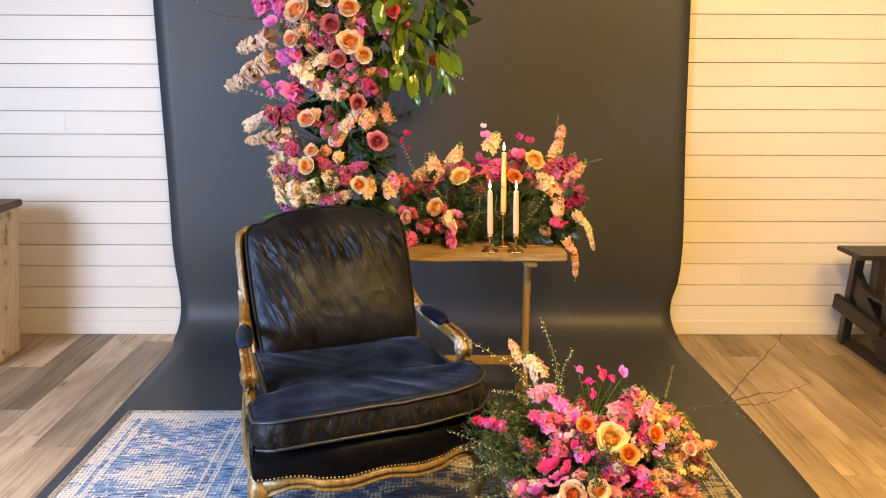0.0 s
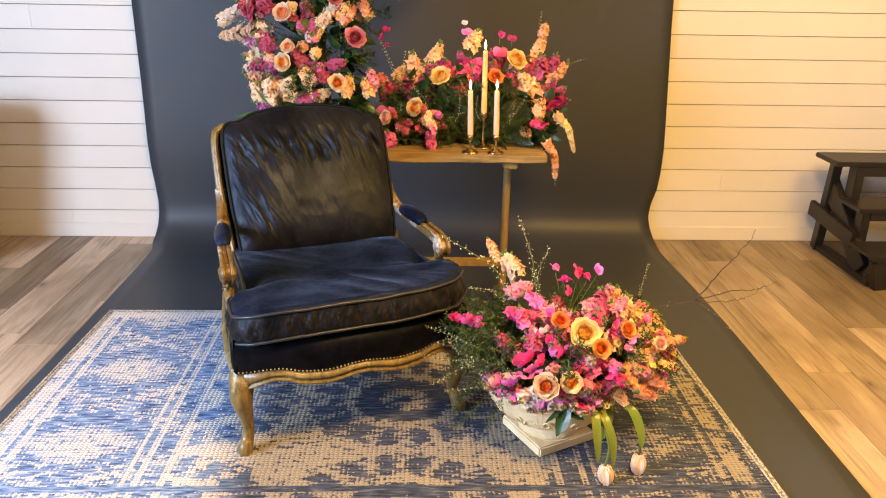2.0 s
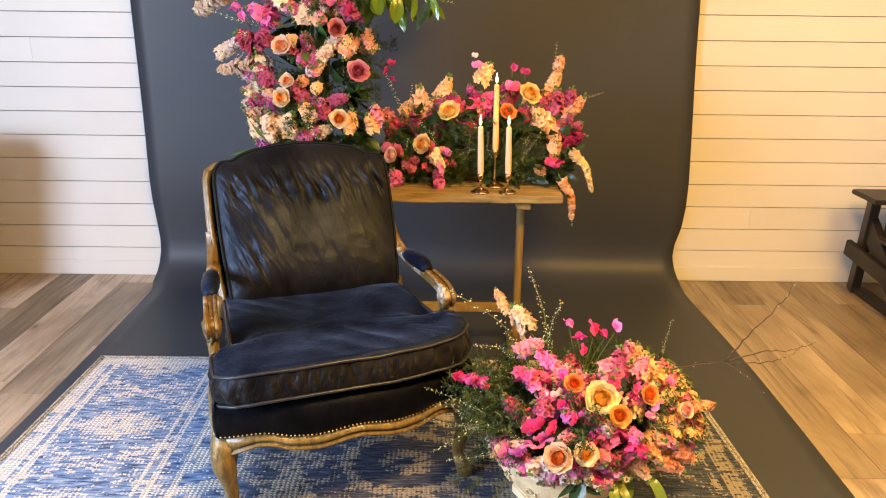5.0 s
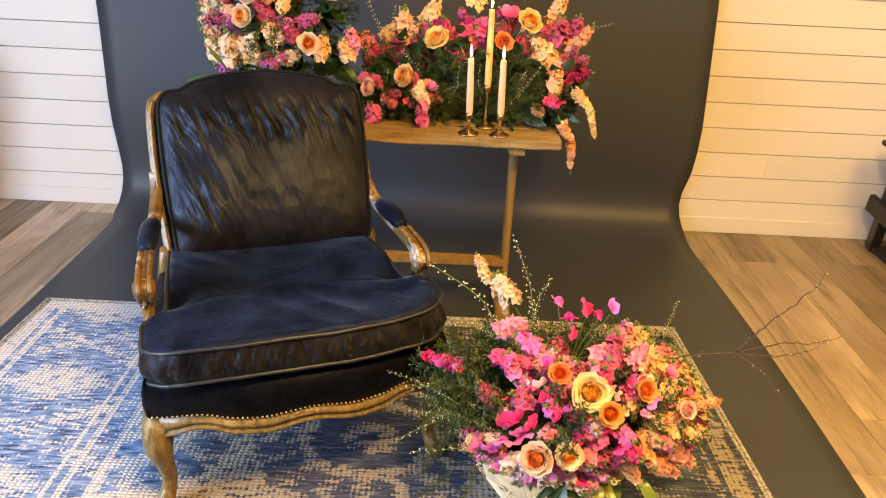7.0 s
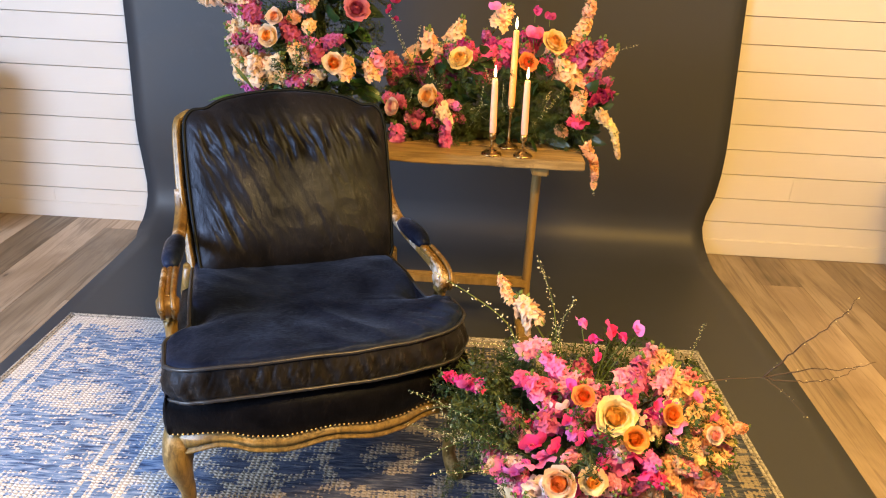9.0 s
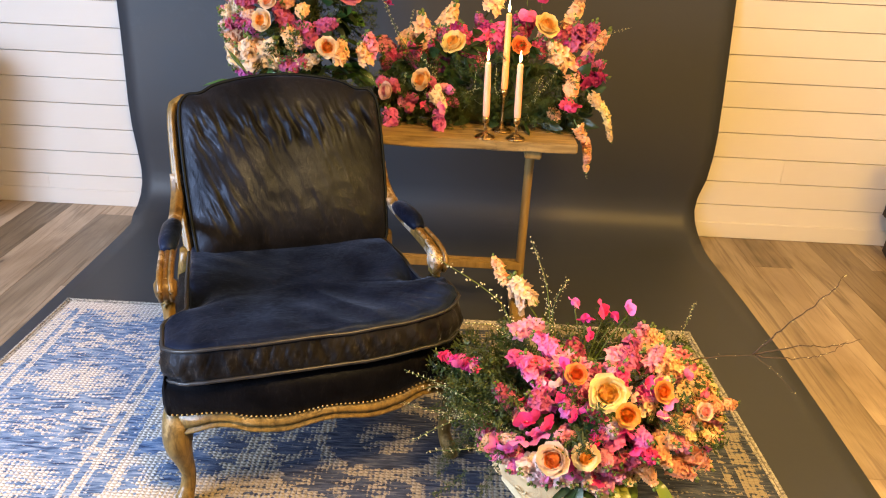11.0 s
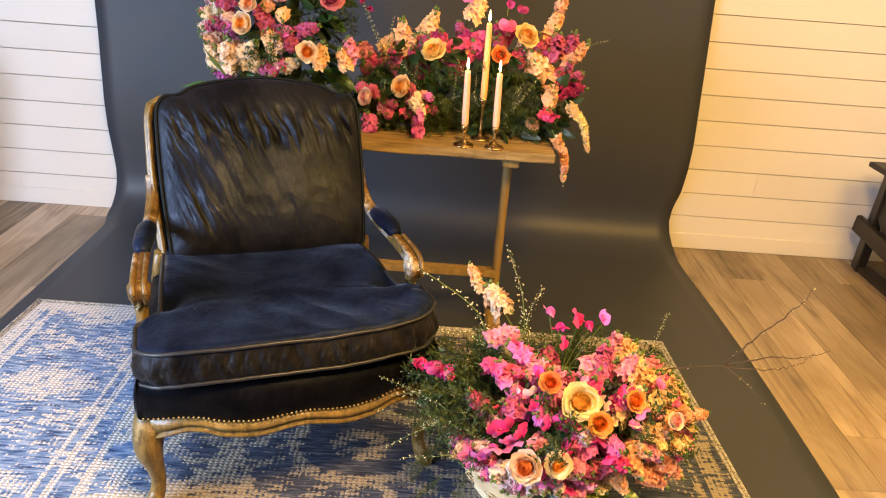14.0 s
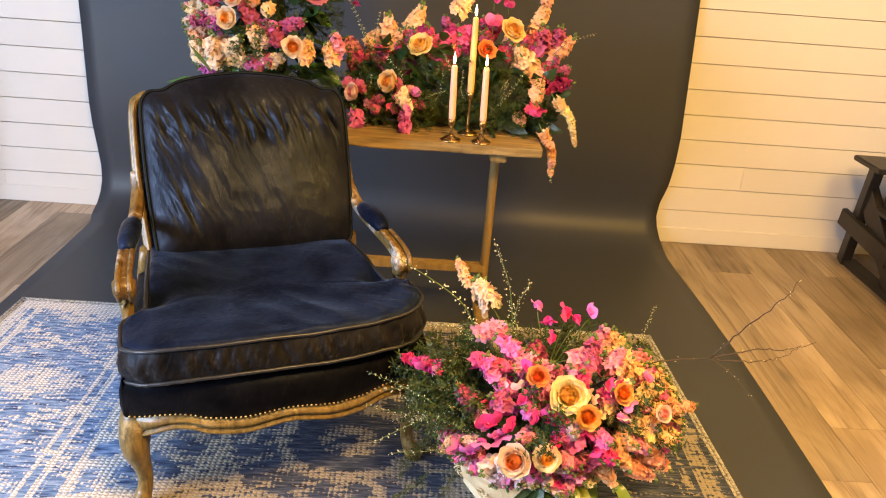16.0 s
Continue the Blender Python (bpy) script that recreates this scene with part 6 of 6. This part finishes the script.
# ---- tiered stand by the wall ----
stand = thing("tiered_stand", pose(0, 0, 0), "dark stained wooden tiered display stand against the wall", "stand")
for name, lo, hi in (("top_shelf", (2.24, 3.915, 0.546), (3.35, 4.150, 0.571)), ("middle_shelf", (2.325, 3.765, 0.338), (3.35, 4.00, 0.362)), ("low_shelf", (2.310, 3.530, 0.158), (3.35, 3.780, 0.182))):
    part(name, box(lo, hi, 0.004), DARK_WOOD, stand)
for x in (2.355, 3.25):
    part("back_post", beam((x, 4.17, 0.0), (x - 0.012, 4.10, 0.546), 0.045, 0.075), DARK_WOOD, stand)
    part("upper_post", beam((x + 0.03, 3.97, 0.17), (x + 0.03, 3.97, 0.546), 0.045, 0.08), DARK_WOOD, stand)
    part("stringer", beam((x - 0.005, 4.13, 0.40), (x + 0.015, 3.72, 0.05), 0.04, 0.11), DARK_WOOD, stand)
    part("side_rail", beam((x - 0.045, 4.22, 0.235), (x - 0.012, 3.80, 0.178), 0.03, 0.085), DARK_WOOD, stand)
    part("middle_post", beam((x + 0.03, 3.83, 0.03), (x + 0.03, 3.83, 0.338), 0.045, 0.07), DARK_WOOD, stand)
    part("front_post", beam((x + 0.035, 3.575, 0.0), (x + 0.0, 3.575, 0.158), 0.05, 0.08), DARK_WOOD, stand)
    part("foot_rail", box((x - 0.02, 3.60, 0.0), (x + 0.05, 4.15, 0.03), 0.004), DARK_WOOD, stand)
part("front_apron", box((2.40, 3.545, 0.03), (3.25, 3.57, 0.158), 0.003), DARK_WOOD, stand)
part("top_apron", box((2.40, 3.93, 0.49), (3.25, 3.955, 0.545), 0.003), DARK_WOOD, stand)
part("middle_apron", box((2.40, 3.785, 0.29), (3.25, 3.81, 0.337), 0.003), DARK_WOOD, stand)

# ---- whitewashed crate ----
crate = thing("wooden_crate", pose(0, 0, 0), "weathered whitewashed wooden crate with a brown lid", "crate")
X0, X1 = -2.245, -2.150
for k in range(2):
    y1 = 4.045 - k * 0.142
    y0 = y1 - 0.1405
    bm = bmesh.new()
    vv = [bm.verts.new(p) for p in ((X0, y0, 0), (X0, y1, 0), (X1, y1, 0.80), (X1, y0, 0.80), (X0 - 0.02, y0, 0), (X0 - 0.02, y1, 0), (X1 - 0.02, y1, 0.80), (X1 - 0.02, y0, 0.80))]
    for f in ((0, 1, 2, 3), (5, 4, 7, 6), (1, 5, 6, 2), (4, 0, 3, 7), (3, 2, 6, 7), (4, 5, 1, 0)):
        bm.faces.new([vv[i] for i in f])
    bmesh.ops.bevel(bm, geom=bm.edges[:], offset=0.002, segments=1, affect="EDGES")
    part("side_board", bm, CRATE_WOOD, crate)
part("back_board", box((-2.85, 4.02, 0), (X0 - 0.022, 4.04, 0.798), 0.003), CRATE_WOOD, crate)
part("front_board", box((-2.85, 3.765, 0), (X0 - 0.022, 3.785, 0.798), 0.003), CRATE_WOOD, crate)
part("far_board", box((-2.87, 3.765, 0), (-2.851, 4.04, 0.798), 0.003), CRATE_WOOD, crate)
part("lid", box((-2.90, 3.74, 0.801), (X1 + 0.016, 4.065, 0.836), 0.006), LID_WOOD, crate, "dark brown wooden lid")

# ---- window in the west wall, behind the camera's view ----
window_1 = thing("window_1", pose(0, 0, 0), "white framed window in the side wall", "window", "", "structure")
for lo, hi in (((-3.70, -0.9, 0.6), (-3.62, -0.84, 2.5)), ((-3.70, 1.44, 0.6), (-3.62, 1.5, 2.5)), ((-3.70, -0.84, 0.6), (-3.62, 1.44, 0.66)), ((-3.70, -0.84, 2.44), (-3.62, 1.44, 2.5)), ((-3.69, 0.27, 0.66), (-3.63, 0.33, 2.44))):
    part("window_frame", box(lo, hi, 0.004), PAINT, window_1)

# ---- shiplap boards ----
PITCH = 0.1243
rb = random.Random(3)
JOINTS = {(0, -1): -1.923, (9, -1): -1.98, (2, 1): 1.795, (7, 1): 2.62, (12, 1): 1.90}
unit = {}


def board(parent, name, mat, lo, hi, chamfer):
    key = (name, mat.name, tuple(round(h - l, 3) for l, h in zip(lo, hi)))
    if key not in unit:
        s = [h - l for l, h in zip(lo, hi)]
        bm = box((-s[0] / 2, -s[1] / 2, -s[2] / 2), (s[0] / 2, s[1] / 2, s[2] / 2), chamfer, None, 1)
        me = bpy.data.meshes.new(name)
        bm.to_mesh(me)
        bm.free()
        me.materials.append(mat)
        unit[key] = me
    return put(name, unit[key], parent, pose(*[(h + l) / 2 for l, h in zip(lo, hi)]))


for side, z00 in ((-1, 0.158), (1, 0.176)):
    for k in range(23):
        z0 = z00 + (k - 1) * PITCH + 0.0018 if k else 0.0
        z1 = z00 + k * PITCH - 0.0018
        if z0 > TOP - 0.02:
            continue
        z1 = min(z1, TOP)
        a, c = (WEST, -0.002) if side < 0 else (0.002, EAST)
        cut = JOINTS.get((k, side))
        dy = rb.uniform(-0.0012, 0.0012)
        spans = [(a, c)] if cut is None else [(a, cut - 0.0002), (cut + 0.0002, c)]
        for s0, s1 in spans:
            board(wall_north, "board", PAINT, (s0, NORTH + dy, z0), (s1, NORTH + 0.0145, z1), 0.0008)

# ---- floor planks ----
WIDE = 0.190
FIRST_JOINT = {1: 3.13, -1: 3.95, -2: 2.457, 0: 2.10, -20: 3.30, -19: 3.05, -21: 3.80}
TONES = {(1, 0): OAK_DARK, (1, 1): OAK_LIGHT, (0, 0): OAK_MID, (0, 1): OAK_LIGHT, (-1, 0): OAK_DARK, (-1, 1): OAK_LIGHT, (-2, 0): OAK_MID, (-2, 1): OAK_LIGHT,
         (2, 0): OAK_MID, (3, 0): OAK_DARK, (-18, 0): OAK_LIGHT, (-19, 0): OAK_LIGHT, (-20, 0): OAK_DARK, (-20, 1): OAK_LIGHT, (-21, 0): OAK_LIGHT, (-21, 1): OAK_MID, (-19, 1): OAK_LIGHT, (-18, 1): OAK_MID}
for k in range(-29, 10):
    x0 = 1.80 + k * WIDE
    x1 = x0 + WIDE - 0.0012
    if x0 < WEST - 0.1 or x1 > EAST + 0.15:
        continue
    y = FIRST_JOINT.get(k, 2.9 + 1.3 * rb.random())
    cuts = [NORTH + 0.012]
    while y > -0.8:
        cuts.append(y)
        y -= 1.22
    cuts.append(SOUTH)
    for n, (a, c) in enumerate(zip(cuts[1:], cuts[:-1])):
        tone = TONES.get((k, n), rb.choice((OAK_LIGHT, OAK_MID, OAK_MID, OAK_DARK)))
        board(floor, "plank", tone, (x0, a + 0.0006, -0.0055), (x1, c - 0.0006, 0.0), 0.0005)
